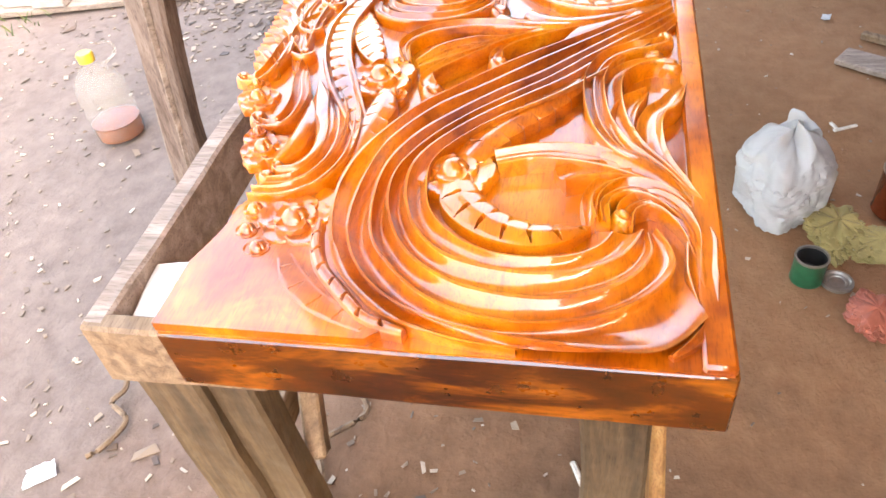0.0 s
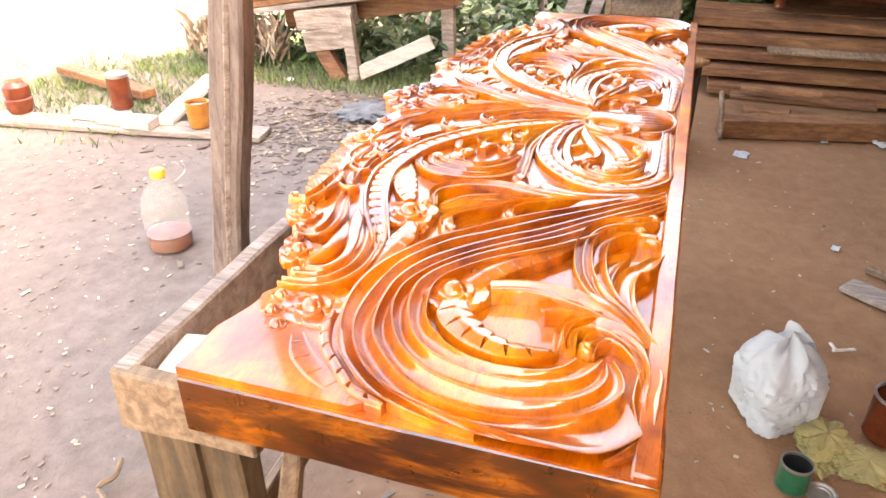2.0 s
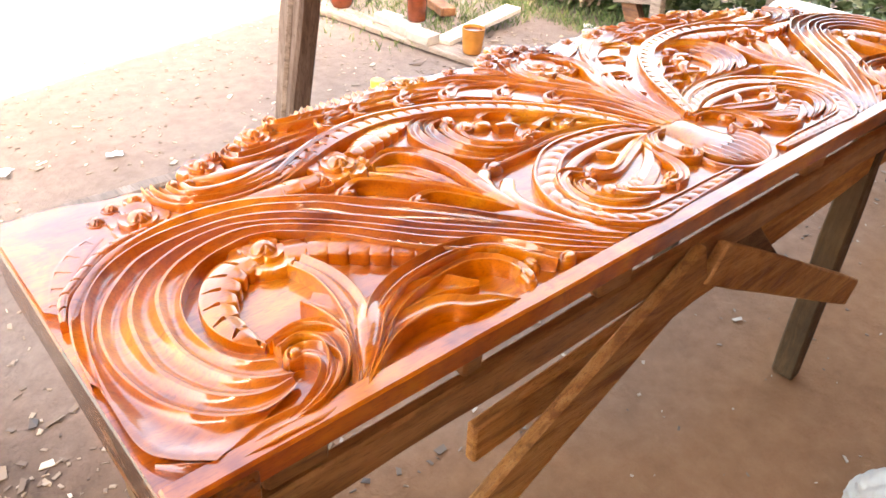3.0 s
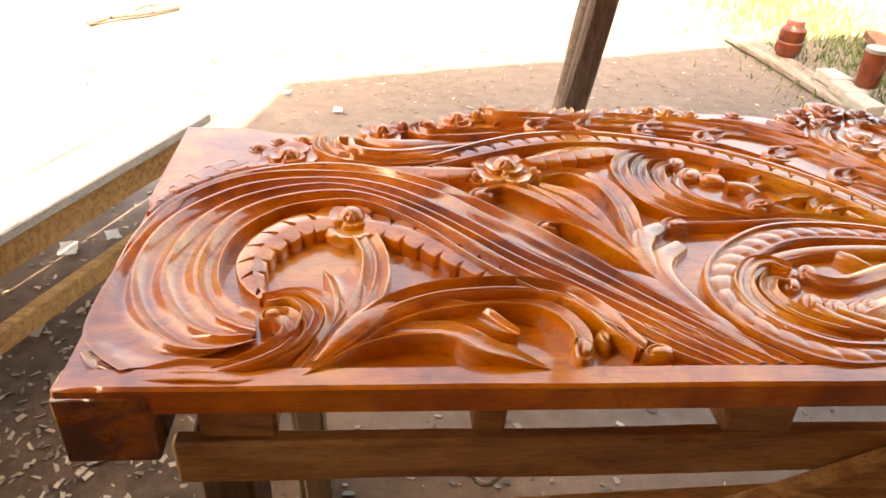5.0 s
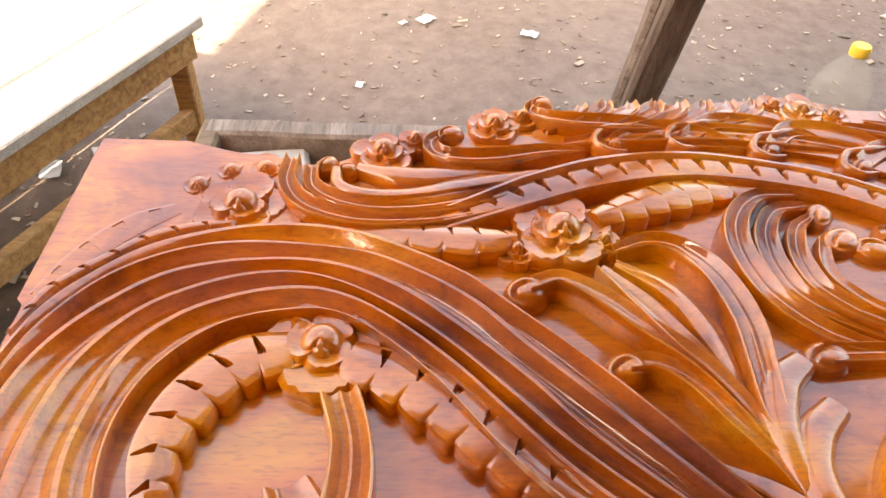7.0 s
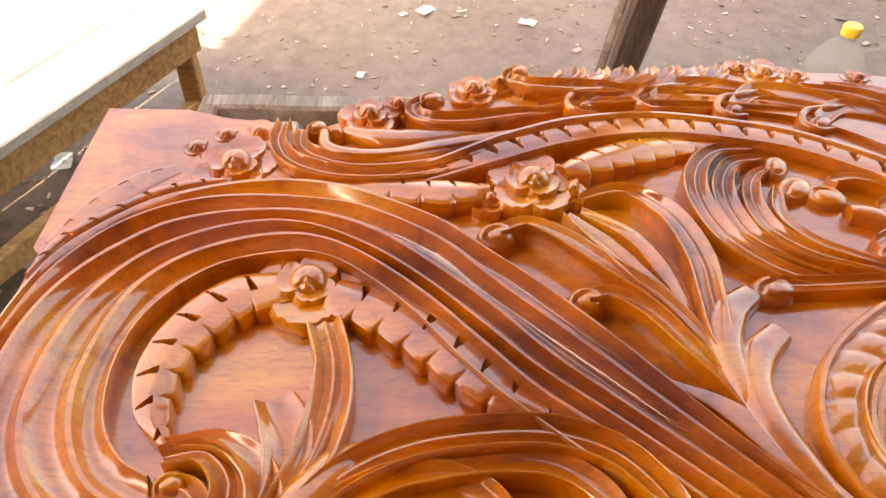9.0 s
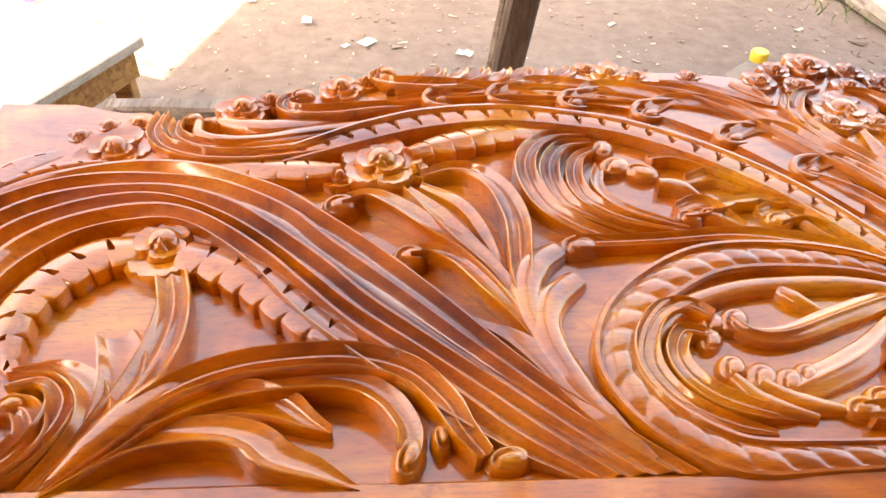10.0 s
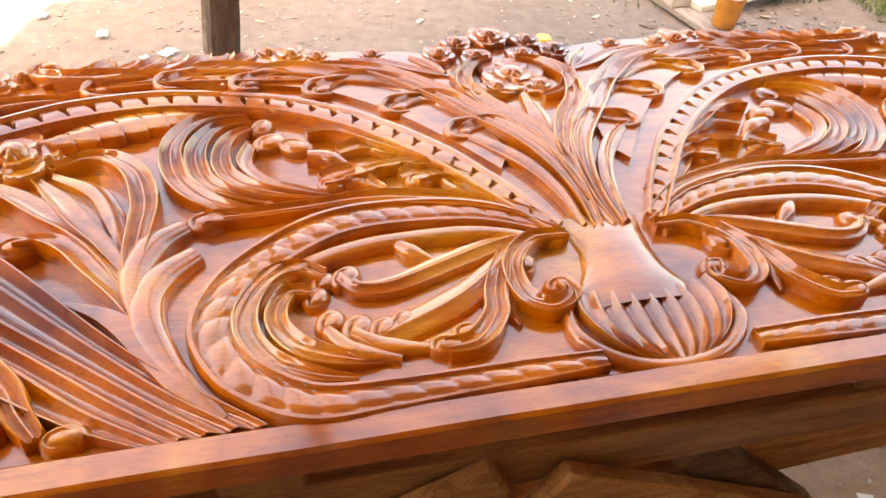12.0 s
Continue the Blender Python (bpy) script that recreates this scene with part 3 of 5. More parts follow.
curl_end(458, 50, 9, 34, 0.7, 1.6)
curl_end(500, 36, 12, 32, 0.7, 0.2)
stroke("broad_leaf", [(240, 60), (280, 80), (315, 86), (345, 80), (366, 68), (382, 60)], [4, 11, 15, 16, 12, 2], [16, 24, 27, 28, 28, 22], TNALS)
stroke("broad_leaf", [(190, 12), (236, 46), (269, 58), (304, 60), (330, 54), (349, 40), (376, 30), (404, 18)], [3, 9, 13, 15, 15, 17, 12, 2], [10, 22, 29, 33, 34, 32, 26, 12], SLANT)

# garlands round the first flower: lobed on the inner side, chisel cuts on the outer
stroke("garland", [(206, 246), (178, 238), (157, 220), (141, 196), (133, 168), (137, 138), (150, 114)], [18, 22, 22, 20, 17, 13, 4], [25, 27, 27, 26, 25, 24, 16], SCALE, left=lobes(23, 0.82), n=240, relief=scales(23, 1, wedges(24, 6, -0.85, 0.1, 12)))
stroke("garland", [(244, 240), (284, 222), (315, 200), (340, 177), (364, 156), (392, 138), (430, 120)], [18, 22, 22, 20, 17, 12, 2], [25, 28, 28, 27, 26, 24, 14], SCALE, right=lobes(25, 0.82), n=260, relief=scales(25, -1, wedges(27, 7, 0.0, 0.8, 12)))
rosette(226, 253, 40, 4, 0.0, 33)

# low chisel-cut edging beside the smooth corner
stroke("notched_strap", [(14, 292), (27, 320), (40, 346), (63, 373), (92, 393)], [8, 13, 14, 14, 8], [15.6, 15.8, 15.8, 15.8, 15.6], FLAT, n=170, relief=wedges(29, 9, -0.5, 0.6, 13))
stroke("notched_strap", [(10, 258), (22, 294), (36, 311), (56, 331), (79, 352), (107, 365), (140, 372)], [4, 7, 8, 8, 8, 8, 5], [22, 24, 25, 25, 25, 25, 24], ROUND, n=170, relief=wedges(24, 5, -0.8, 0.5, 8))

# long notched ribbon from the corner to the knot
RIBBON = [(262, 366), (290, 372), (341, 397), (395, 424), (452, 447), (511, 463), (571, 467), (661, 452), (742, 407), (814, 338), (862, 268), (905, 196)]
stroke("notched_ribbon", RIBBON, [9, 15, 20, 21, 20, 19, 18, 18, 18, 17, 15, 10], [22, 26, 30, 32, 32, 32, 32, 32, 34, 34, 32, 26],
       [(-1, 0), (-0.96, 0.75), (-0.86, 0.98), (-0.7, 1), (-0.56, 0.84), (-0.5, 0.78), (-0.1, 0.84), (0.4, 0.84), (0.5, 0.80), (0.58, 0.88), (0.72, 1), (0.88, 0.98), (0.96, 0.75), (1, 0)], n=420, relief=wedges(26, 9, -0.35, 0.42, 19))
stroke("ribbon_root", [(178, 462), (178, 424), (196, 395), (231, 380), (273, 379), (322, 388), (380, 412)], [7, 9, 11, 11, 11, 9, 3], [28, 33, 34, 32, 30, 28, 18], GOUGE)
stroke("ribbon_root", [(196, 452), (200, 422), (220, 404), (254, 395), (301, 401), (350, 418), (400, 440)], [6, 9, 11, 13, 14, 11, 3], [26, 30, 31, 29, 27, 25, 18], GOUGE)
stroke("ribbon_root", [(218, 446), (223, 424), (248, 412), (291, 414), (340, 432), (400, 456)], [6, 9, 13, 17, 15, 4], [26, 28, 26, 24, 22, 18], ROUND)
curl_end(208, 454, 9, 34, 0.85, 0.8)
curl_end(226, 450, 7, 32, 0.9, 0.2)
stroke("garland", [(205, 372), (240, 366), (275, 364), (308, 360), (340, 358), (372, 362)], [4, 11, 15, 18, 18, 10], [18, 24, 27, 29, 30, 28], SCALE, right=lobes(27, 0.82), n=200, relief=scales(27, -1, wedges(23, 6, 0.1, 0.9, 12)))
stroke("garland", [(440, 388), (470, 404), (505, 420), (545, 434), (600, 446)], [10, 18, 20, 16, 3], [30, 30, 29, 26, 16], SCALE, right=lobes(24, 0.82), n=200, relief=scales(24, -1, wedges(24, 6, -0.1, 0.8, 12)))
rosette(412, 378, 41, 5, 0.2, 35)
rosette(372, 352, 15, 4, 0.5, 26)
rosette(446, 366, 15, 4, 0.9, 26)

# leaves fanning from under the second flower
stroke("fan_leaf", [(452, 354), (482, 364), (507, 356), (528, 328), (538, 282), (536, 240), (534, 200), (545, 140)], [5, 10, 13, 14, 13, 11, 8, 3], [24, 30, 33, 34, 34, 32, 26, 12], GOUGE)
stroke("fan_leaf", [(438, 338), (464, 300), (488, 262), (510, 230), (532, 186)], [5, 12, 12, 9, 3], [20, 27, 28, 24, 12], SLANT)
stroke("fan_leaf", [(452, 344), (490, 316), (510, 276), (522, 226)], [4, 10, 11, 3], [18, 22, 22, 12], KEEL)
stroke("fan_leaf", [(374, 308), (401, 319), (429, 303), (458, 275), (489, 248), (511, 219), (530, 182), (545, 142)], [9, 12, 14, 14, 13, 11, 8, 3], [34, 36, 36, 36, 34, 30, 24, 12], SLANT)
curl_end(372, 304, 14, 40, 0.9, 0.4)
stroke("fan_leaf", [(438, 238), (460, 241), (484, 225), (507, 194), (530, 162), (549, 124)], [9, 12, 13, 12, 9, 3], [34, 36, 36, 34, 26, 12], SLANT)
curl_end(436, 234, 13, 38, 0.9, 0.4)
stroke("lobe_leaf", [(572, 250), (548, 228), (536, 196), (537, 160), (550, 112)], [11, 16, 14, 10, 3], [22, 29, 30, 26, 12], ROUND)
stroke("lobe_leaf", [(582, 212), (556, 186), (546, 156), (552, 120), (575, 72), (604, 40)], [11, 15, 15, 13, 10, 3], [22, 28, 30, 29, 24, 10], ROUND)
stroke("lobe_leaf", [(486, 164), (520, 142), (548, 108), (575, 68), (604, 36)], [2, 9, 12, 11, 3], [18, 22, 24, 24, 12], FLAT)

# feathered scroll under the ribbon
stroke("feather", [(632, 436), (594, 428), (566, 398), (557, 356), (570, 308), (608, 272), (660, 262)], [4, 9, 12, 13, 13, 10, 3], [26, 33, 35, 34, 30, 24, 10], GOUGE)
stroke("feather", [(636, 420), (603, 408), (584, 376), (582, 338), (598, 304), (650, 276)], [4, 9, 12, 12, 10, 3], [28, 34, 35, 32, 26, 12], GOUGE)
stroke("feather", [(636, 406), (615, 386), (605, 352), (612, 318), (644, 292), (700, 278)], [4, 9, 11, 11, 9, 3], [28, 34, 34, 31, 24, 12], GOUGE)
stroke("feather", [(636, 376), (628, 343), (638, 318), (660, 300), (705, 284)], [6, 9, 9, 8, 3], [30, 32, 30, 26, 12], SLANT)
curl_end(650, 376, 15, 38, 0.8, 0.6)
curl_end(676, 370, 14, 36, 0.85, -0.3)
curl_end(645, 408, 13, 34, 0.8, 1.0)
stroke("feather", [(692, 390), (716, 393), (745, 380), (785, 348), (838, 308), (884, 250)], [8, 11, 11, 10, 8, 3], [32, 35, 35, 33, 28, 14], SLANT)
stroke("feather", [(690, 346), (708, 342), (734, 322)], [9, 11, 3], [31, 33, 14], ROUND)
stroke("feather", [(700, 296), (725, 304), (755, 316), (795, 320), (850, 296), (888, 250)], [8, 10, 10, 10, 8, 3], [28, 32, 32, 30, 26, 12], SLANT, right=lobes(28, 0.6))
stroke("feather", [(790, 290), (815, 298), (838, 290), (860, 264), (880, 232)], [8, 10, 9, 7, 3], [30, 32, 30, 26, 12], SLANT)
curl_end(705, 296, 10, 32)
curl_end(728, 300, 10, 32)
curl_end(792, 292, 11, 33)
stroke("tail_leaf", [(590, 254), (630, 257), (680, 261), (735, 266), (792, 258), (859, 237), (912, 198)], [10, 9, 9, 12, 13, 11, 5], [30, 28, 28, 30, 30, 30, 24], GOUGE)
curl_end(588, 253, 14, 36, 0.85, 0.2)

for hx, hy, ex, ey in ((778, 300, 862, 250), (722, 352, 800, 336), (700, 306, 760, 286)):
    stroke("plume_leaf", [(hx, hy), (hx * 0.62 + ex * 0.38, hy + 8), (hx * 0.3 + ex * 0.7, ey * 0.6 + hy * 0.4 + 4), (ex, ey)], [8, 11, 10, 3], [28, 31, 28, 14], TNALS)

# roped loop beside the knot, and the roped lower edge
LOOP = [(912, 190), (841, 228), (762, 238), (702, 231), (652, 203), (615, 166), (597, 121), (607, 82), (632, 54), (668, 35), (724, 34), (797, 36), (890, 38)]
stroke("roped_loop", LOOP, [5, 15, 19, 20, 21, 21, 21, 20, 19, 15, 13, 12, 9], [20, 28, 30, 30, 30, 30, 30, 30, 28, 24, 22, 22, 20],
       [(-1, 0), (-0.97, 0.7), (-0.88, 0.98), (-0.72, 1), (-0.6, 0.7), (-0.5, 0.78), (-0.25, 0.9), (0.25, 0.9), (0.5, 0.78), (0.6, 0.7), (0.72, 1), (0.88, 0.98), (0.97, 0.7), (1, 0)], n=420, relief=twist(25, 4))
stroke("loop_rim", [(905, 178), (834, 202), (755, 203), (704, 194), (656, 172), (630, 144), (620, 116), (632, 88), (650, 68), (690, 54)], [4, 8, 10, 10, 10, 10, 10, 10, 8, 3], [18, 24, 26, 26, 26, 26, 26, 24, 20, 8], ROUND)
stroke("inner_scroll", [(700, 56), (668, 62), (638, 80), (622, 108), (624, 140), (642, 168), (666, 176), (686, 164)], [3, 8, 10, 11, 11, 10, 9, 7], [10, 22, 28, 30, 32, 34, 34, 30], GOUGE)
stroke("inner_scroll", [(720, 68), (690, 74), (664, 86), (648, 106), (645, 128), (657, 148), (674, 146)], [3, 8, 11, 11, 10, 9, 6], [10, 22, 27, 29, 30, 32, 28], GOUGE)
for bx, by, br in ((684, 158, 10), (676, 140, 10), (684, 112, 11), (704, 102, 12), (724, 98, 11), (740, 104, 10)):
    curl_end(bx, by, br, 28, 0.85, 0.9)
stroke("lobe_leaf", [(735, 68), (700, 82), (682, 104)], [4, 9, 6], [14, 22, 24], ROUND)
stroke("lobe_leaf", [(762, 74), (726, 82), (702, 98)], [4, 9, 6], [14, 22, 24], ROUND)
stroke("spray_leaf", [(903, 192), (855, 187), (797, 167), (743, 146), (714, 146), (700, 162)], [4, 9, 12, 12, 10, 7], [18, 26, 28, 28, 30, 32], KEEL)
stroke("spray_leaf", [(870, 190), (830, 150), (790, 120), (740, 98), (690, 80)], [4, 11, 15, 14, 4], [18, 26, 26, 22, 10], KEEL)
curl_end(702, 160, 12, 34, 0.8, 0.8)
stroke("bean_leaf", [(752, 204), (762, 190), (782, 172)], [6, 9, 4], [22, 26, 18], ROUND)
stroke("spray_leaf", [(850, 182), (826, 128), (818, 98), (796, 72), (770, 68)], [4, 9, 11, 12, 9], [20, 28, 30, 32, 30], GOUGE)
curl_end(768, 74, 11, 34)
curl_end(788, 84, 10, 34)
stroke("spray_leaf", [(856, 176), (842, 140), (832, 110), (836, 86)], [4, 8, 9, 2], [22, 26, 26, 14], KEEL)
stroke("volute", [(912, 186), (876, 182), (849, 154), (847, 114), (866, 96), (888, 108), (884, 126)], [6, 9, 10, 10, 10, 9, 7], [28, 32, 32, 32, 34, 34, 32], GOUGE)
curl_end(860, 150, 11, 36, 0.8, 1.2)
curl_end(880, 122, 11, 36)

# knot and shell in the middle
stroke("knot", [(953, 212), (953, 190), (953, 165), (951, 130), (950, 106), (950, 90)], [42, 38, 36, 40, 52, 60], [12, 22, 26, 27, 28, 25], DOME, pair=False, n=40, label="smooth gathered knot")
SHELL = []
for k in range(9):
    f = k / 4 - 1
    SHELL.append([(953 + 62 * f, 112 - 10 * (1 - f * f)), (953 + 66 * f, 84 - 14 * (1 - f * f)), (953 + 52 * f, 52 - 12 * (1 - f * f)), (953 + 26 * f, 30 - 4 * (1 - f * f))])
part("shell", loft(SHELL[::-1], [24, 30, 30, 26, 14], n=60, depth=0.45), LACQUER, headboard, "shell of curved ribs gathered below the knot")
stroke("shell_rim", [(882, 108), (878, 66), (908, 34), (951, 24), (994, 34), (1024, 66), (1020, 108)], [5, 7, 7, 7, 7, 7, 5], [18, 20, 18, 16, 18, 20, 18], ROUND, pair=False)

# plumes rising from the knot to the crest
stroke("plume", [(946, 190), (949, 239), (943, 289), (925, 345), (885, 407), (842, 470), (784, 526), (720, 552)], [5, 9, 13, 15, 16, 16, 14, 5], [26, 32, 34, 34, 34, 32, 30, 20], GOUGE)
stroke("plume", [(951, 192), (955, 262), (940, 330), (912, 380), (872, 430)], [4, 7, 9, 9, 3], [26, 34, 34, 32, 18], KEEL)
stroke("plume", [(935, 196), (930, 250), (914, 300), (886, 342), (852, 372)], [4, 8, 10, 10, 3], [26, 32, 34, 32, 20], KEEL)
stroke("plume", [(955, 230), (953, 310), (936, 372), (900, 430), (890, 480), (912, 524), (940, 538)], [4, 9, 11, 12, 12, 10, 5], [28, 34, 36, 36, 36, 34, 30], GOUGE)
stroke("crest_leaf", [(957, 330), (957, 400), (957, 450)], [5, 14, 5], [26, 30, 22], KEEL, pair=False)
PLUMES = [
    ([(478, 504), (520, 524), (565, 522), (610, 508)], 11),
    ([(552, 516), (590, 543), (650, 540), (700, 520)], 12),
    ([(636, 508), (668, 536), (722, 528), (768, 500)], 13),
    ([(718, 486), (752, 508), (806, 492), (840, 456), (868, 412)], 14),
    ([(800, 436), (838, 452), (876, 426), (902, 380), (932, 318)], 14),
    ([(862, 374), (896, 386), (924, 350), (940, 292)], 11),
]
for pts, w in PLUMES:
    stroke("plume_leaf", pts, [w * 0.7, w, w * 1.15, w * 0.9, 3], [28, 32, 32, 28, 16], TNALS)
    (hx, hy), (kx, ky) = pts[0], pts[1]
    curl_end(hx - 2, hy - 2, w * 0.80, 31, 0.75, math.atan2(ky - hy, kx - hx))
    stroke("plume_leaf", [(hx + 12, hy - 10), (hx - 8, hy - 14), (hx - 19, hy - 2), (hx - 10, hy + 15), (hx + 10, hy + 20), (kx + 6, ky + 7)], [2, 4, 5, 5, 5, 2], [16, 24, 28, 30, 30, 20], ROUND)
rosette(957, 500, 40, 6, 0.2, 32, pair=False)
rosette(930, 470, 22, 5, 0.6, 26)
stroke("crest_leaf", [(934, 440), (905, 452), (885, 490), (897, 530)], [4, 9, 10, 4], [24, 30, 30, 22], GOUGE)

# back edge: flowers, feathers and leaf tips
rosette(143, 399, 38, 5, 0.1, 32)
rosette(102, 424, 23, 4, 0.7, 21)
rosette(156, 448, 22, 4, 0.3, 23)
rosette(126, 444, 21, 5, 0.5, 21)
rosette(259, 478, 28, 5, 0.4, 31)
rosette(288, 496, 17, 4, 0.9, 28)
rosette(364, 526, 26, 5, 0.2, 30)
rosette(392, 538, 15, 4, 0.7, 28)
stroke("edge_leaf", [(316, 512), (303, 494), (306, 476), (326, 466), (363, 468), (410, 484), (450, 494)], [5, 9, 12, 13, 12, 9, 3], [20, 27, 30, 30, 27, 22, 14], GOUGE)
curl_end(318, 508, 11, 34, 0.85, 0.4)
stroke("edge_leaf", [(236, 456), (266, 446), (292, 442), (325, 446), (372, 462)], [6, 13, 15, 12, 3], [18, 24, 25, 22, 14], ROUND)
stroke("edge_leaf", [(416, 570), (404, 558), (405, 542), (433, 530), (470, 529), (545, 538)], [5, 9, 12, 14, 12, 4], [20, 28, 32, 31, 27, 16], GOUGE)
curl_end(412, 566, 10, 32, 0.85, 0.4)
stroke("edge_band", [(420, 548), (480, 548), (540, 553), (600, 560), (660, 566)], [8, 22, 24, 22, 8], [14, 17, 17, 17, 14], ROUND)
for k in range(8):
    fx, fy = 436 + 27 * k, 552 + 3.0 * k - 5 * (k == 0)
    stroke("feather_tip", [(fx - 22, fy - 26), (fx - 2, fy - 12), (fx + 15, fy + 4), (fx + 20, fy + 21)], [4, 11, 12, 5], [18, 25, 28, 22], (SLANT, GOUGE)[k % 2])
stroke("edge_band", [(430, 500), (500, 516), (575, 527), (650, 524), (730, 508)], [5, 14, 16, 15, 5], [20, 25, 26, 25, 20], GOUGE, n=160, relief=wedges(31, 8, -0.9, -0.2, 9))
rosette(690, 578, 26, 5, 0.1, 32)
rosette(722, 570, 18, 5, 0.6, 30)
rosette(664, 586, 16, 4, 0.6, 28)
rosette(792, 570, 17, 5, 0.4, 28)
rosette(878, 562, 22, 5, 0.8, 32)
rosette(908, 590, 20, 5, 0.3, 32)
rosette(957, 606, 28, 6, 0.1, 36, pair=False)
rosette(925, 552, 20, 4, 0.5, 30)
stroke("edge_leaf", [(750, 560), (800, 545), (840, 520), (880, 500)], [5, 12, 12, 3], [22, 28, 28, 18], SLANT)
stroke("edge_leaf", [(838, 556), (862, 530), (874, 510)], [4, 10, 4], [24, 30, 22], KEEL)

# ---- bench under the headboard ----
bench = thing("trestle_bench", (XC, 0.32, 0.0), "rough timber trestle bench splashed with varnish", "workbench")
part("front_rail", beam((0.07, 0.040, 0.761), (1.96, 0.040, 0.761), 0.02, 0.054, seed=1, cuts=30), STAINED, bench)
part("back_rail", beam((0.05, 0.618, 0.772), (1.96, 0.618, 0.772), 0.03, 0.092, seed=2, cuts=30), GREYPLANK, bench)
part("inner_rail", beam((0.09, 0.45, 0.761), (1.92, 0.45, 0.761), 0.03, 0.054, seed=9, cuts=20), RAW, bench)
part("end_board", beam((0.058, 0.44, 0.772), (0.058, 0.632, 0.772), 0.024, 0.09, seed=3), RAW, bench, "pale sawn end board")
part("end_board", beam((1.93, 0.11, 0.772), (1.93, 0.60, 0.772), 0.024, 0.09, seed=4), RAW, bench)
for k, x in enumerate((0.36, 0.62, 0.13, 1.20, 1.62)):
    part("batten", beam((x, 0.035, 0.8235), (x, 0.475, 0.8235), 0.03 if k == 0 else 0.07, 0.069, seed=5 + k), STAINED, bench)
for k, (a, b, w) in enumerate((((0.10, 0.60, 0.735), (0.12, 0.605, 0.0), 0.085), ((0.115, 0.535, 0.735), (0.14, 0.545, 0.0), 0.075),
                               ((0.11, 0.08, 0.787), (0.12, 0.075, 0.0), 0.075), ((1.62, 0.08, 0.787), (1.67, 0.07, 0.0), 0.06), ((1.70, 0.57, 0.735), (1.80, 0.57, 0.0), 0.06))):
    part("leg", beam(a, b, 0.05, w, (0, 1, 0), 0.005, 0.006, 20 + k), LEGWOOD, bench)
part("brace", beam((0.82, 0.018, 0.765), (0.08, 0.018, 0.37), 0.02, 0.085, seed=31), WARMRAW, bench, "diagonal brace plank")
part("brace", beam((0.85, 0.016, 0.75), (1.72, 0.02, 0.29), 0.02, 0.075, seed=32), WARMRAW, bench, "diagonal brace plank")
part("stretcher", beam((0.16, 0.50, 0.40), (0.46, 0.585, 0.74), 0.03, 0.05, seed=33), RAW, bench)
part("stretcher", beam((0.10, 0.58, 0.40), (1.74, 0.58, 0.48), 0.02, 0.07, seed=34), RAW, bench)
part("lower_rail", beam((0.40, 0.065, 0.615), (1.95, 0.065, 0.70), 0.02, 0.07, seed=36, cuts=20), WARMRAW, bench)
part("bracket", beam((1.02, 0.05, 0.72), (1.20, 0.04, 0.56), 0.03, 0.05, seed=35), RAW, bench)
blk = part("white_offcut", box(bmesh.new(), (0.10, 0.06, 0.062), pose(0.122, 0.572, 0.7665, 0, 0, 8), 0.006, 0.004, 3, 3), WHITEBLOCK)
tagged(blk, "whitish timber offcut resting on the bench rail", "wood block")

# ---- shed: unseen roof, posts, east wall, added south and west walls ----
# out of view; outline fitted to the edge of the shade on the ground
def make_roof():
    ring = [(-1.29, 0.24), (0.67, 0.86), (2.87, 1.56), (2.97, -0.24), (6.4, -0.54), (6.4, -3.4), (-2.3, -3.4)]
    bm = bmesh.new()
    zf = lambda x, y: 3.0 + 0.04 * (1.1 - y) 
    low = [bm.verts.new((x, y, zf(x, y))) for x, y in ring]
    top = [bm.verts.new((x, y, zf(x, y) + 0.03)) for x, y in ring]
    bm.faces.new(low[::-1])
    bm.faces.new(top)
    for i in range(len(ring)):
        j = (i + 1) % len(ring)
        bm.faces.new((low[i], low[j], top[j], top[i]))
    r = part("ceiling", bm, ROOFM, sharp=0)
    tagged(r, "unseen pale sheet roof over the open shed", "roof", kind="structure")


make_roof()
post = thing("shed_post", (0.52, 0.89, 0.0), "weathered square timber post with a split face", "post")
part("shaft", beam((0.53, 0.89, -0.02), (0.79, 0.60, 3.0), 0.046, 0.066, (0, 1, 0), 0.006, 0.006, 41, 24), RAW_UP, post)
part("split", beam((0.538, 0.845, 0.35), (0.676, 0.690, 2.0), 0.004, 0.01, (1, -1, 0), 0.001, 0.003, 42, 24), GREYPLANK, post, "pale torn split in the grain")
pole = thing("thin_pole", (4.5, 0.975, 0), "thin round pole standing at the yard edge", "pole")
part("shaft", lathe([(0.022, 0), (0.021, 0.6), (0.023, 1.2), (0.022, 2.9)], 10, (4.5, 0.975, 0), 0.1), RAW_UP, pole)


def board_wall(name, a, b, z1, n, label):
    w = thing(name, ((a[0] + b[0]) / 2, (a[1] + b[1]) / 2, 0), label, "wall", kind="structure")
    for k in range(n):
        f0, f1 = k / n, (k + 0.995) / n
        p, q = Vector((*a, 0)), Vector((*b, 0))
        c0, c1 = p.lerp(q, f0), p.lerp(q, f1)
        mid = (c0 + c1) / 2
        part("plank", beam(mid, mid + Vector((0, 0, z1)), (c1 - c0).length, 0.022, (q - p).normalized().cross(Vector((0, 0, 1))), 0.003, 0.006, k, 4), PLANK, w)


board_wall("wall_east", (5.75, 0.05), (5.75, -3.2), 3.0, 16, "dark vertical plank wall keeping light out of the shed")

# south and west walls are unseen, added to block light from those sides
board_wall("added_wall_south", (6.3, -3.3), (-2.2, -3.3), 3.15, 38, "dark vertical plank wall keeping light out of the shed")
board_wall("added_wall_west", (-2.2, -3.2), (-2.2, -0.6), 3.1, 14, "dark vertical plank wall keeping light out of the shed")

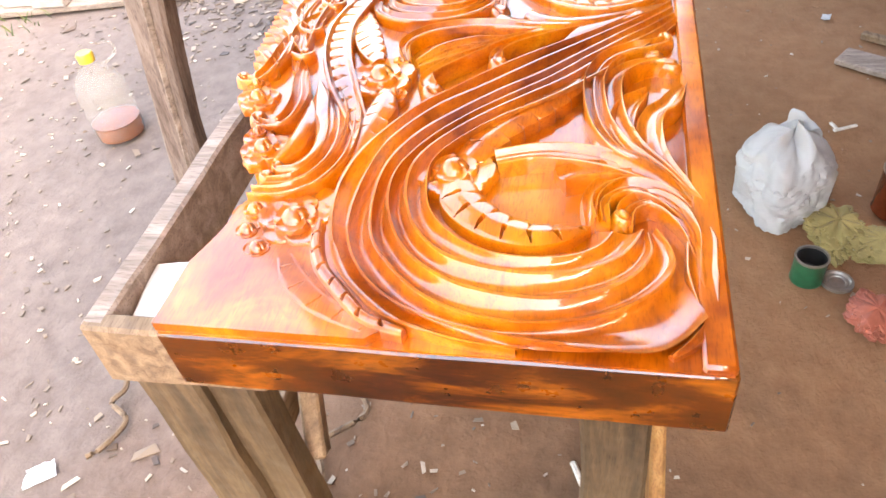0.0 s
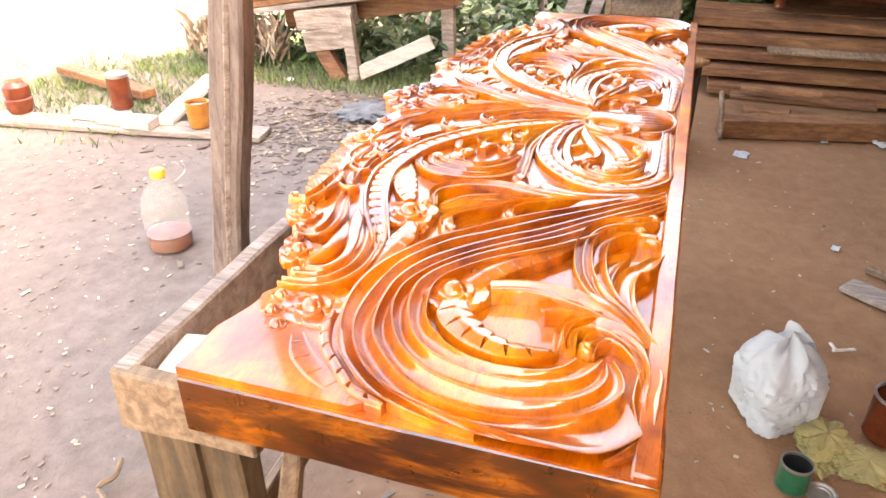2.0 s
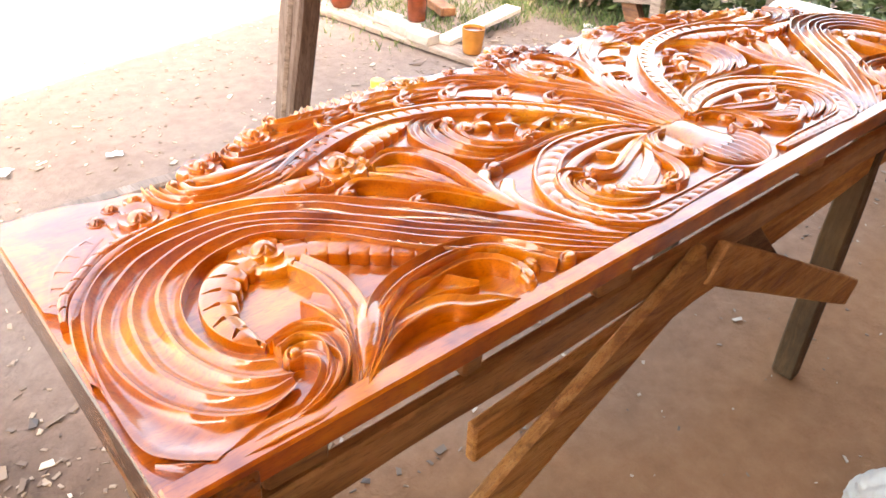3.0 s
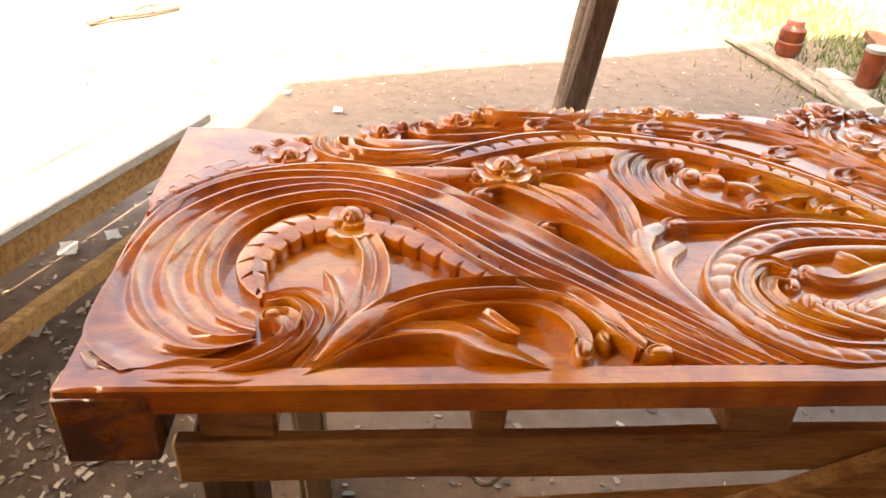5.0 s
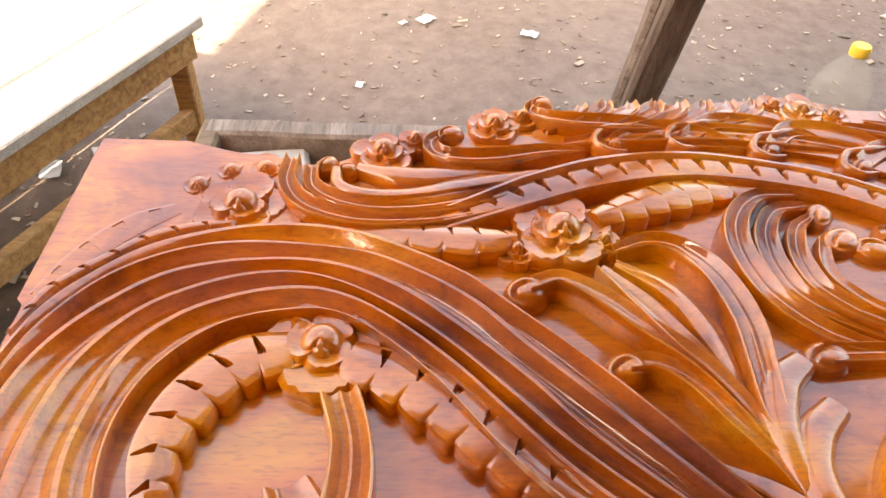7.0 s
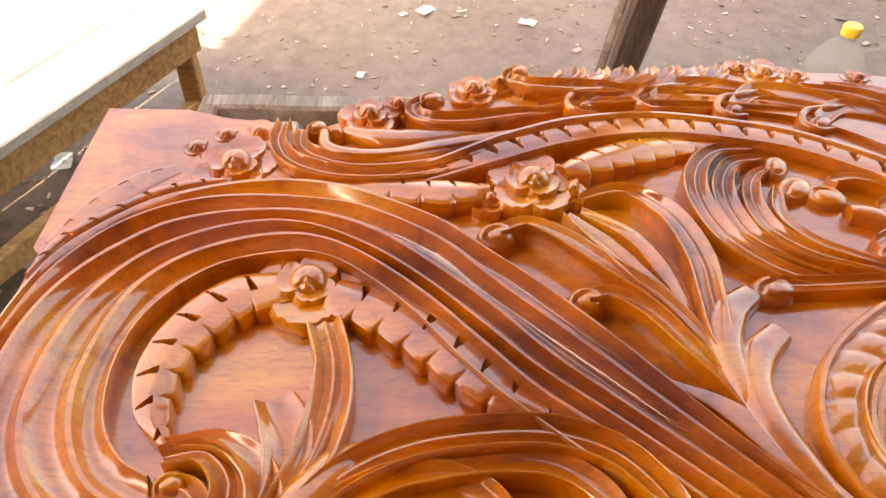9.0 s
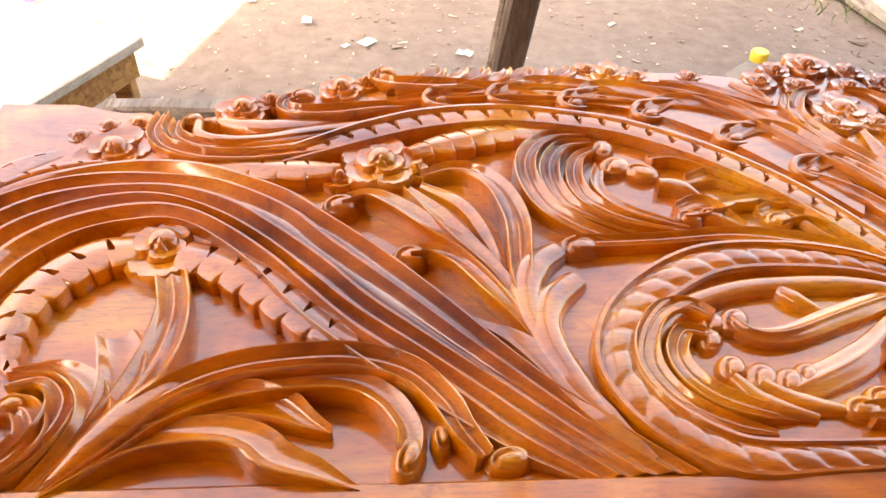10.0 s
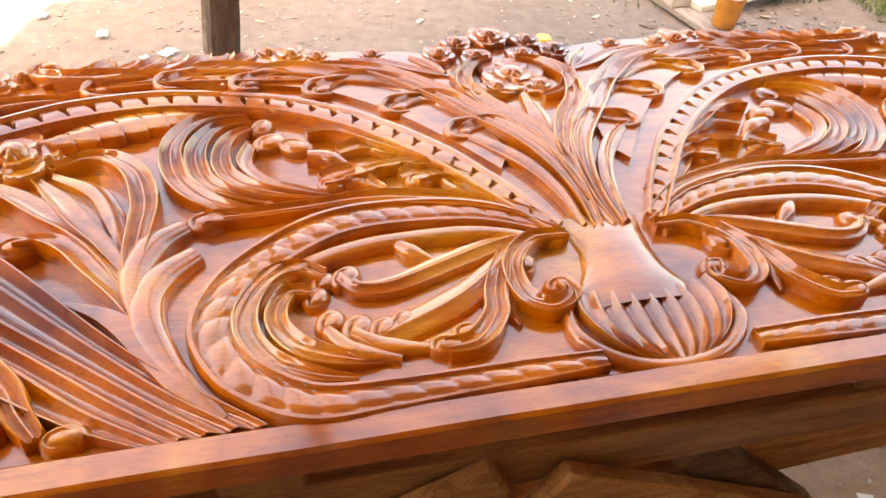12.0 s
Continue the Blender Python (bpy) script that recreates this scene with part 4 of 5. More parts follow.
# ---- low bench in the sun ----
def make_low_bench():
    t = thing("low_bench", (-0.62, 1.3, 0), "low wooden bench with its sunlit top coloured pale", "bench")
    u = Vector((-0.42, -0.907, 0)).normalized()
    v = Vector((-0.907, 0.42, 0)).normalized()
    tip = Vector((-0.262, 1.655, 0))
    P = lambda a, b, z: tip + u * a + v * b + Vector((0, 0, z))
    # pale boards carry the glare of the sunlit top in their colour
    for k in range(3):
        part("top_board", beam(P(0, 0.075 + 0.17 * k, 0.395), P(1.5, 0.075 + 0.17 * k, 0.395), 0.166, 0.03, seed=50 + k), BENCHTOP, t)
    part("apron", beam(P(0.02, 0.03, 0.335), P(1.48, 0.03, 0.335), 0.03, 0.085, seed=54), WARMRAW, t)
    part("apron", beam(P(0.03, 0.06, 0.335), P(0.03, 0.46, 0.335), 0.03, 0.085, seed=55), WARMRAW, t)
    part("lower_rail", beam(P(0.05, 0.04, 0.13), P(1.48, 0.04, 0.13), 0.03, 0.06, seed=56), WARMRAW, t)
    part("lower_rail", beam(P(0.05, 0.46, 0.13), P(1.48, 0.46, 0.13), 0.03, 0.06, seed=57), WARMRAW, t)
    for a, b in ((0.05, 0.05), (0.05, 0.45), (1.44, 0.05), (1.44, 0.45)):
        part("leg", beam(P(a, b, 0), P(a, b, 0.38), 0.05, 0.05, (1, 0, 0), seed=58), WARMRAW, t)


make_low_bench()

# ---- vessels ----
def bottle(x, y):
    t = thing("water_bottle", (x, y, 0), "large clear plastic bottle with yellow cap and dark dregs", "bottle")
    at = (x, y, 0.0)
    part("body", lathe([(0.0, 0.004), (0.078, 0.004), (0.086, 0.015), (0.086, 0.05), (0.082, 0.056), (0.086, 0.064), (0.086, 0.13), (0.081, 0.137), (0.086, 0.145), (0.085, 0.19), (0.072, 0.225), (0.045, 0.258), (0.024, 0.275), (0.022, 0.295)], 32, at), CLEAR, t)
    part("dregs", lathe([(0.0, 0.008), (0.080, 0.008), (0.082, 0.05), (0.079, 0.056), (0.082, 0.064), (0.0, 0.066)], 28, at), AMBER, t, "brown varnish left in the bottle")
    part("cap", lathe([(0.027, 0.288), (0.028, 0.312), (0.024, 0.318), (0.0, 0.318)], 20, at), CAPYELLOW, t, "yellow screw cap")
    ring = [(x + 0.03 + 0.05 * math.sin(a), y - 0.03 - 0.03 * math.sin(a), 0.262 + 0.035 * (1 - math.cos(a))) for a in np.linspace(0, 3.0, 9)]
    part("handle", tube(ring, 0.006), CLEAR, t, "white carrying loop")


def tube(pts, r, seg=8):
    p, _ = spline(pts, max(10, len(pts) * 4))
    vs, n = [], len(p)
    for i in range(n):
        d = Vector(p[min(i + 1, n - 1)] - p[max(i - 1, 0)]).normalized()
        a = d.orthogonal().normalized()
        b = d.cross(a)
        for k in range(seg):
            w = 2 * math.pi * k / seg
            vs.append(tuple(Vector(p[i]) + (a * math.cos(w) + b * math.sin(w)) * r))
    fs = [(i * seg + k, i * seg + (k + 1) % seg, (i + 1) * seg + (k + 1) % seg, (i + 1) * seg + k) for i in range(n - 1) for k in range(seg)]
    return vs, fs


bottle(1.55, 1.80)


def jar(name, x, y, z, r, h, label, body, fill, level, lid=None, flare=1.0):
    t = thing(name, (x, y, z), label, "jar")
    at = (x, y, z)
    part("wall", lathe([(0, 0.003), (r * 0.9, 0.003), (r, 0.012), (r * (1 + (flare - 1) * 0.5), h * 0.5), (r * flare, h), (r * flare - 0.004, h), (r * 0.94, 0.015), (0, 0.014)], 24, at), body, t)
    if fill:
        part("varnish", lathe([(r * 0.93 * (1 + (flare - 1) * level), h * level), (0, h * level)], 24, at), fill, t)
    if lid:
        part("lid", lathe([(r * flare * 1.03, h), (r * flare * 1.03, h + 0.018), (0, h + 0.02)], 24, at), lid, t)
    return t


# planks and bricks that hold the vessels
pl = part("ground_plank", beam((2.43, 3.9, 0.02), (2.70, 2.05, 0.02), 0.17, 0.03, seed=61), GREYPLANK)
tagged(pl, "grey plank lying flat on the earth", "plank")
pl = part("ground_plank", beam((2.62, 2.62, 0.05), (3.35, 2.78, 0.09), 0.11, 0.03, seed=62), BENCHTOP)
tagged(pl, "pale plank propped across another plank", "plank")
pl = part("ground_plank", beam((3.3, 3.9, 0.06), (3.0, 3.0, 0.06), 0.10, 0.05, seed=63), PLANK)
tagged(pl, "dark weathered plank lying in the sun", "plank")
for k in range(3):
    b = part("cement_brick", box(bmesh.new(), (0.11, 0.17, 0.055), pose(2.56 + 0.02 * k, 2.72 + 0.18 * k, 0.062, 0, 0, 6), 0.006, 0.004, k, 2), BRICKM)
    tagged(b, "grey cement brick lying on the plank", "brick", "bricks under the jars")
jar("varnish_jar", 2.66, 2.90, 0.091, 0.058, 0.175, "tall jar of dark brown varnish with a lid", BROWNTIN, None, 0.8, TINGREY)
jar("varnish_cup", 2.66, 2.42, 0.036, 0.052, 0.14, "amber plastic cup of varnish, stained", plain("amber_cup_plastic", (0.52, 0.20, 0.035), 0.25, 0.4, 14), VARNISH, 0.9, None, 1.22)
t = thing("varnish_barrel", (2.56, 3.52, 0.036), "round brown plastic jar half full of varnish", "jar")
part("body", lathe([(0, 0), (0.055, 0), (0.072, 0.03), (0.075, 0.08), (0.066, 0.088), (0.074, 0.10), (0.07, 0.15), (0.05, 0.17), (0.045, 0.185), (0, 0.186)], 26, (2.56, 3.52, 0.036)), BROWNTIN, t)
part("lid", lathe([(0.048, 0.18), (0.048, 0.20), (0, 0.202)], 22, (2.56, 3.52, 0.036)), REDBAG, t, "pink screw lid")


def crumple(name, x, y, rx, ry, h, mat, label, seed, category="bag", fold=0.26, seg=88, rings=44, top=0.12, parent=None):
    """A slumped plastic bag: a soft dome with creased folds."""
    vs, fs = [], []
    for i in range(rings + 1):
        s = i / rings
        z = h * (s ** 0.9)
        rad = (1 - s ** (3 if h < 0.1 else 4.5)) ** 0.5 * (0.95 + 0.16 * math.sin(s * 2.6)) + top * s
        full = h > 0.1
        for k in range(seg):
            a = 2 * math.pi * k / seg
            q = Vector((math.cos(a) * 1.7 + seed, math.sin(a) * 1.7, s * 2.3))
            square = 0.93 / (math.cos(a - 0.5) ** 4 + math.sin(a - 0.5) ** 4) ** 0.25 * (1.04 - 0.16 * s) if full else 1.0
            f = square + fold * (abs(noise.noise(q)) - 0.2) + fold * 0.3 * (abs(noise.noise(q * 2.3)) - 0.2) - 0.30 * fold * max(0.0, 0.16 - abs(noise.noise(q * 3.1 + Vector((4, 2, 7))))) / 0.16 - 0.12 * fold * max(0.0, 0.2 - abs(noise.noise(q * 6.3))) / 0.2
            vs.append((x + rx * rad * f * math.cos(a), y + ry * rad * f * math.sin(a), max(0.002, z * (1 + 0.22 * noise.noise(q * 0.9 + Vector((9, 0, 0)))))))
    for i in range(rings):
        for k in range(seg):
            k2 = (k + 1) % seg
            fs.append((i * seg + k, i * seg + k2, (i + 1) * seg + k2, (i + 1) * seg + k))
    fs.append(tuple(rings * seg + k for k in range(seg)))
    ob = part(name, (vs, fs), mat, parent, label if parent else "", sharp=50)
    return ob if parent else tagged(ob, label, category)


pb = thing("plastic_bag", (1.27, -0.36, 0), "full white plastic carrier bag slumped on the earth", "bag")
crumple("bag_body", 1.275, -0.35, 0.128, 0.10, 0.225, BAG, "creased white plastic", 2.0, fold=0.2, top=0.05, parent=pb)
def strip(pts, w):
    p, _ = spline(pts, 24)
    vs = []
    for i, a in enumerate(p):
        k = w * (0.55 + 0.45 * abs(math.cos(i * 0.27)))
        vs += [(a[0] - k, a[1] - k * 0.5, a[2]), (a[0], a[1], a[2] + 0.006), (a[0] + k, a[1] + k * 0.5, a[2] - 0.003)]
    return vs, grid_faces(24, 3)


for dx, dy, hh in ((0.01, -0.02, 0.236), (-0.02, -0.04, 0.228)):
    part("handle", strip([(1.325 + dx, -0.33 + dy, 0.17), (1.335 + dx, -0.34 + dy, hh - 0.02), (1.33 + dx, -0.355 + dy, hh), (1.32 + dx, -0.37 + dy, hh - 0.02), (1.31 + dx, -0.38 + dy, 0.17)], 0.026), BAG, pb, "crushed carrier handle", 60)

yb = thing("yellow_plastic_bag", (1.12, -0.50, 0), "crumpled cloudy yellow plastic bag on the earth", "bag")
crumple("bag_body", 1.15, -0.47, 0.075, 0.06, 0.05, YELLOWBAG, "", 5.0, fold=0.7, parent=yb)
crumple("bag_tail", 1.10, -0.56, 0.055, 0.075, 0.035, YELLOWBAG, "", 11.0, fold=0.8, parent=yb)
crumple("bag_tail", 1.10, -0.445, 0.06, 0.03, 0.025, YELLOWBAG, "", 15.0, fold=0.8, parent=yb)
crumple("red_plastic_bag", 0.86, -0.50, 0.06, 0.05, 0.045, REDBAG, "crumpled pinkish red plastic bag on the earth", 8.0, fold=0.5)


def tin(name, x, y, r, h, mat, label, inside=DARK):
    t = thing(name, (x, y, 0), label, "tin")
    part("wall", lathe([(0, 0.002), (r, 0.002), (r * 1.03, 0.005), (r, 0.01), (r, h - 0.006), (r * 1.04, h - 0.003), (r * 1.02, h), (r * 0.95, h), (r * 0.95, h - 0.01)], 28, (x, y, 0)), mat, t)
    part("rim", lathe([(r * 1.045, h - 0.004), (r * 1.03, h + 0.002), (r * 0.93, h + 0.002), (r * 0.93, h - 0.006)], 28, (x, y, 0)), TINGREY, t, "bare metal rim")
    part("inner_wall", lathe([(r * 0.94, h - 0.004), (r * 0.94, 0.02), (0, 0.02)], 24, (x, y, 0)), inside, t)


tin("green_paint_tin", 0.985, -0.378, 0.037, 0.075, GREENTIN, "small open green paint tin")
tin("varnish_tin", 1.25, -0.635, 0.06, 0.13, BROWNTIN, "open tin coated in runs of red brown varnish", BROWNTIN)
t = thing("tin_lid", (0.975, -0.445, 0), "round metal tin lid lying on the earth", "lid")
part("disc", lathe([(0.0, 0.003), (0.018, 0.003), (0.02, 0.006), (0.026, 0.006), (0.03, 0.010), (0.036, 0.009), (0.037, 0.002)], 26, (0.975, -0.445, 0)), TINGREY, t)

# ---- far end: sawn plank pile, wardrobe, shelf, display cabinet ----
def make_pile():
    rnd = random.Random(4)
    for row in range(5):
        z = 0.05 + 0.082 * row
        back = 0.10 * row
        for k in range(2):
            x = 4.32 + back * 0.9 + 0.27 * k
            a, b = -0.10 + rnd.uniform(-0.1, 0.1), -2.0 + rnd.uniform(-0.2, 0.2)
            p = part("sawn_plank", beam((x, a, z), (x + rnd.uniform(-0.04, 0.04), b, z), 0.25, 0.06 + rnd.uniform(-0.01, 0.012), seed=70 + row * 2 + k), PLANK)
            tagged(p, "thick red brown sawn plank in a stack", "plank", "stacked sawn planks")
    p = part("loose_board", beam((4.39, -0.47, 0.262), (4.385, -1.14, 0.266), 0.135, 0.02, seed=90), RAW)
    tagged(p, "short pale board lying on the plank stack", "board")
    p = part("ground_beam", beam((3.50, -0.22, 0.055), (3.80, -1.5, 0.055), 0.13, 0.10, seed=91), PLANK)
    tagged(p, "heavy squared beam lying on the earth", "beam")
    for k, (y0, y1, z) in enumerate(((-0.28, -1.05, 0.05), (-0.33, -0.75, 0.115), (-0.36, -0.60, 0.015))):
        p = part("offcut_board", beam((4.05 - 0.07 * k, y0, z + 0.02), (4.0 - 0.07 * k, y1, z + 0.03), 0.1, 0.025, seed=92 + k), PLANK)
        tagged(p, "sawn offcut lying before the plank stack", "board", "offcuts")


make_pile()


def drawer(t, x, y, z, w, h):
    d = part("drawer", box(bmesh.new(), (0.02, w, h), pose(x, y, z), 0.006), CABINET, t)
    for dy in (-0.012, 0.012):
        part("pull", lathe([(0.0, 0.0), (0.008, 0.004), (0.01, 0.012), (0, 0.018)], 10, (x - 0.02, y + dy * 2, z - 0.004)), BRASS, d, "small turned pull")


def make_wardrobe():
    t = thing("wardrobe_cabinet", (4.8, -1.05, 0.46), "red brown varnished cabinet with glass doors and drawers", "cabinet")
    X, y0, y1, z0, z1 = 4.62, -0.47, -1.66, 0.545, 1.75
    yc = (y0 + y1) / 2
    part("carcass", box(bmesh.new(), (0.42, abs(y1 - y0) - 0.05, z1 - z0), pose(X + 0.235, yc, (z0 + z1) / 2), 0.008), CABINET, t)
    part("plinth", box(bmesh.new(), (0.46, abs(y1 - y0) + 0.03, 0.035), pose(X + 0.22, yc, z0 + 0.012), 0.012), CABINET, t)
    for y in (y0 - 0.04, y1 + 0.04):
        for x in (X + 0.04, X + 0.40):
            part("foot", lathe([(0.02, 0), (0.035, 0.02), (0.03, 0.05), (0.045, 0.085)], 14, (x, y, z0 - 0.09)), CABINET, t)
    ym = y0 + (y1 - y0) * 0.70
    for k in range(2):
        w = (ym - y0) / 2
        drawer(t, X + 0.018, y0 + w * (k + 0.5), 0.625, abs(w) - 0.02, 0.095)
    door = part("door", box(bmesh.new(), (0.02, abs(ym - y0) - 0.02, 0.95), pose(X + 0.018, (y0 + ym) / 2, 1.17), 0.006), CABINET, t)
    part("pane", box(bmesh.new(), (0.012, abs(ym - y0) - 0.10, 0.86), pose(X + 0.008, (y0 + ym) / 2, 1.17), 0.002), GLASSDARK, door, "dark reflecting glass")
    door = part("door", box(bmesh.new(), (0.02, abs(y1 - ym) - 0.03, 1.08), pose(X + 0.018, (ym + y1) / 2, 1.12), 0.006), CABINET, t)
    part("pane", box(bmesh.new(), (0.012, abs(y1 - ym) - 0.16, 0.86), pose(X + 0.008, (ym + y1) / 2, 1.20), 0.002), GLASSDARK, door, "dark reflecting glass")
    part("knob", lathe([(0.0, -0.008), (0.012, 0), (0.0, 0.008)], 10, (X - 0.005, ym - 0.05, 0.9)), BRASS, door)


make_wardrobe()


def make_shelf():
    t = thing("shelf_frame", (4.55, 0.30, 0), "open unvarnished shelf unit standing at the yard edge", "shelf")
    X, y0, y1 = 4.38, 0.07, 0.53
    for y in (y0 + 0.02, y1 - 0.02):
        for x in (X, X + 0.34):
            part("upright", beam((x, y, 0), (x, y, 1.5), 0.04, 0.045, (1, 0, 0), seed=int(y * 90)), RAW, t)
    for z in (0.10, 0.455, 0.83, 1.2, 1.48):
        part("shelf_board", box(bmesh.new(), (0.36, y1 - y0 - 0.03, 0.03), pose(X + 0.17, (y0 + y1) / 2, z), 0.004), RAW, t)
        part("front_rail", box(bmesh.new(), (0.025, y1 - y0 - 0.085, 0.05), pose(X - 0.008, (y0 + y1) / 2, z - 0.01), 0.004), RAW, t)
    part("back_panel", box(bmesh.new(), (0.015, y1 - y0 - 0.04, 1.46), pose(X + 0.355, (y0 + y1) / 2, 0.75), 0.002), PLANK, t)


make_shelf()


def make_display():
    t = thing("display_cabinet", (2.3, -1.27, 0), "varnished low cabinet with glass top part and carved lower panels", "cabinet")
    a, b = Vector((3.07, -1.045, 0)), Vector((1.35, -0.905, 0))
    u = (b - a).normalized()
    v = Vector((u.y, -u.x, 0))
    v = v if v.y < 0 else -v
    ln = (b - a).length
    M = Matrix((u, v, Vector((0, 0, 1)))).transposed().to_4x4()
    M.translation = a
    B = lambda s, c, bev=0.005: box(bmesh.new(), s, M @ Matrix.Translation(c), bev)
    part("carcass", B((ln - 0.02, 0.44, 0.40), (ln / 2, 0.25, 0.24)), CABINET, t)
    part("base_rail", B((ln, 0.48, 0.07), (ln / 2, 0.235, 0.036)), CABINET, t)
    part("top", B((ln + 0.02, 0.50, 0.03), (ln / 2, 0.24, 0.745)), CABINET, t)
    part("pane", B((ln - 0.06, 0.012, 0.27), (ln / 2, 0.03, 0.585), 0.001), GLASSDARK, t, "greyish glass front")
    part("pane", B((0.012, 0.40, 0.27), (0.03, 0.25, 0.585), 0.001), GLASSDARK, t, "greyish glass side")
    part("inner_back", B((ln - 0.08, 0.02, 0.28), (ln / 2, 0.46, 0.585)), CABINET, t)
    for k in range(4):
        x = 0.02 + (ln - 0.04) * k / 3
        part("stile", B((0.04, 0.04, 0.71), (x, 0.02, 0.375)), CABINET, t)
    for z in (0.44, 0.715):
        part("rail", B((ln - 0.05, 0.03, 0.04), (ln / 2, 0.016, z)), CABINET, t)
    for k in range(3):
        c = ln * (k + 0.5) / 3
        d = part("carved_panel", B((ln / 3 - 0.09, 0.02, 0.27), (c, 0.02, 0.26), 0.01), CABINET, t, "panel with a carved floral spray")
        for j in range(7):
            ang = 2 * math.pi * j / 7
            vs, fs = petal(0.05, 0.016, ang, 0.008, 0.004)
            vs = [tuple(M @ Vector((c + p, 0.008 - r2, 0.26 + q))) for p, q, r2 in vs]
            part("petal", (vs, fs), CABINET, d)


make_display()

STOOLWOOD = wood("dark_stained_stool_wood", (0.012, 0.007, 0.004), (0.04, 0.02, 0.010), (0.09, 0.045, 0.022), 0.6, (6, 6, 1.5), 4.0, bumps=0.4)
st = thing("dark_stool", (3.17, 0.15, 0), "dark stained open box stool with rags on it", "stool")
SM = pose(3.17, 0.15, 0, 0, 0, -38)
for nm, size, at in (("side_panel", (0.024, 0.29, 0.43), (-0.172, 0, 0.217)), ("side_panel", (0.024, 0.29, 0.43), (0.172, 0, 0.217)), ("back_panel", (0.318, 0.02, 0.40), (0, 0.13, 0.225)),
                     ("lower_rail", (0.318, 0.022, 0.075), (0, -0.132, 0.06)), ("shelf", (0.318, 0.24, 0.018), (0, -0.002, 0.10)), ("upper_rail", (0.318, 0.022, 0.06), (0, -0.132, 0.40))):
    part(nm, box(bmesh.new(), size, SM @ Matrix.Translation(at), 0.004, 0.003, 3, 3), STOOLWOOD, st)
part("top", box(bmesh.new(), (0.42, 0.34, 0.026), SM @ Matrix.Translation((0, 0, 0.446)), 0.006, 0.003, 4, 3), STAINED, st)
CLOTH = plain("dirty_cloth", (0.55, 0.40, 0.28), 0.9, 0.4)
for at, r, mat, txt in (((3.10, 0.12), 0.075, PAPER, "crumpled whitish rag lying on the stool"), ((3.24, 0.10), 0.10, CLOTH, "crumpled dirty brown rag lying on the stool")):
    rag = crumple("rag", at[0], at[1], r, r * 0.75, 0.075, mat, txt, 3.3 + r, category="rag")
    rag.location.z = 0.458

sk = part("broom_stick", tube([(3.38, -0.23, 0.02), (3.5, -0.22, 0.11), (3.62, -0.21, 0.20)], 0.014), RAW)
tagged(sk, "short pale stick leaning on the beam", "stick")

# ---- stacked boards on a toppled trestle at the yard edge ----
rnd = random.Random(11)
for k in range(10):
    x, dz = 3.82 + 0.115 * (k % 4), 0.04 * (k // 4)
    e, f = rnd.uniform(-0.22, 0.1), rnd.uniform(-0.2, 0.25)
    p = part("stack_board", beam((x + 0.12, 3.28 + e, 0.30 + dz - 0.19 * e), (x - 0.03 + rnd.uniform(-0.05, 0.05), 1.42 + f, 0.625 + dz - 0.19 * f), 0.11, 0.036, seed=120 + k), PLANK if k % 3 else GREYPLANK)
    tagged(p, "long weathered board propped on a toppled trestle", "board", "propped boards")
tr = thing("toppled_trestle", (4.0, 2.15, 0), "grey timber trestle tipped on its side under boards", "trestle")
part("plank", beam((3.84, 2.42, 0.36), (3.84, 2.02, 0.42), 0.10, 0.12, seed=130), GREYPLANK, tr)
part("plank", beam((3.82, 2.36, 0.235), (3.82, 2.06, 0.29), 0.10, 0.13, seed=131), GREYPLANK, tr)
part("leg", beam((3.80, 2.06, 0.44), (3.76, 2.00, 0.0), 0.06, 0.07, (0, 1, 0), seed=132), GREYPLANK, tr)
part("leg", beam((3.84, 2.30, 0.25), (3.80, 2.12, 0.0), 0.07, 0.10, (0, 1, 0), seed=133), PLANK, tr)
part("rail", beam((3.76, 2.04, 0.04), (3.88, 1.52, 0.28), 0.03, 0.09, seed=134), BENCHTOP, tr)
part("beam", beam((4.05, 2.6, 0.335), (4.0, 1.40, 0.545), 0.12, 0.13, seed=137), PLANK, tr)
part("prop", beam((4.06, 1.46, 0.0), (4.02, 1.46, 0.48), 0.06, 0.08, (0, 1, 0), seed=135), GREYPLANK, tr)
part("prop", beam((4.06, 3.0, 0.0), (4.06, 3.0, 0.31), 0.10, 0.14, (0, 1, 0), seed=136), GREYPLANK, tr)
for k, (a, b) in enumerate((((4.45, 0.90, 0.30), (4.75, 0.60, 0.95)), ((4.42, 0.80, 0.0), (4.7, 0.66, 0.75)), ((4.40, 0.72, 0.0), (4.72, 0.56, 0.60)))):
    p = part("leaning_board", beam((a[0], a[1], 0.0), b, 0.03, 0.08, (0, 1, 0), seed=140 + k), GREYPLANK)
    tagged(p, "grey board leaning against the shelf unit", "board", "leaning boards")

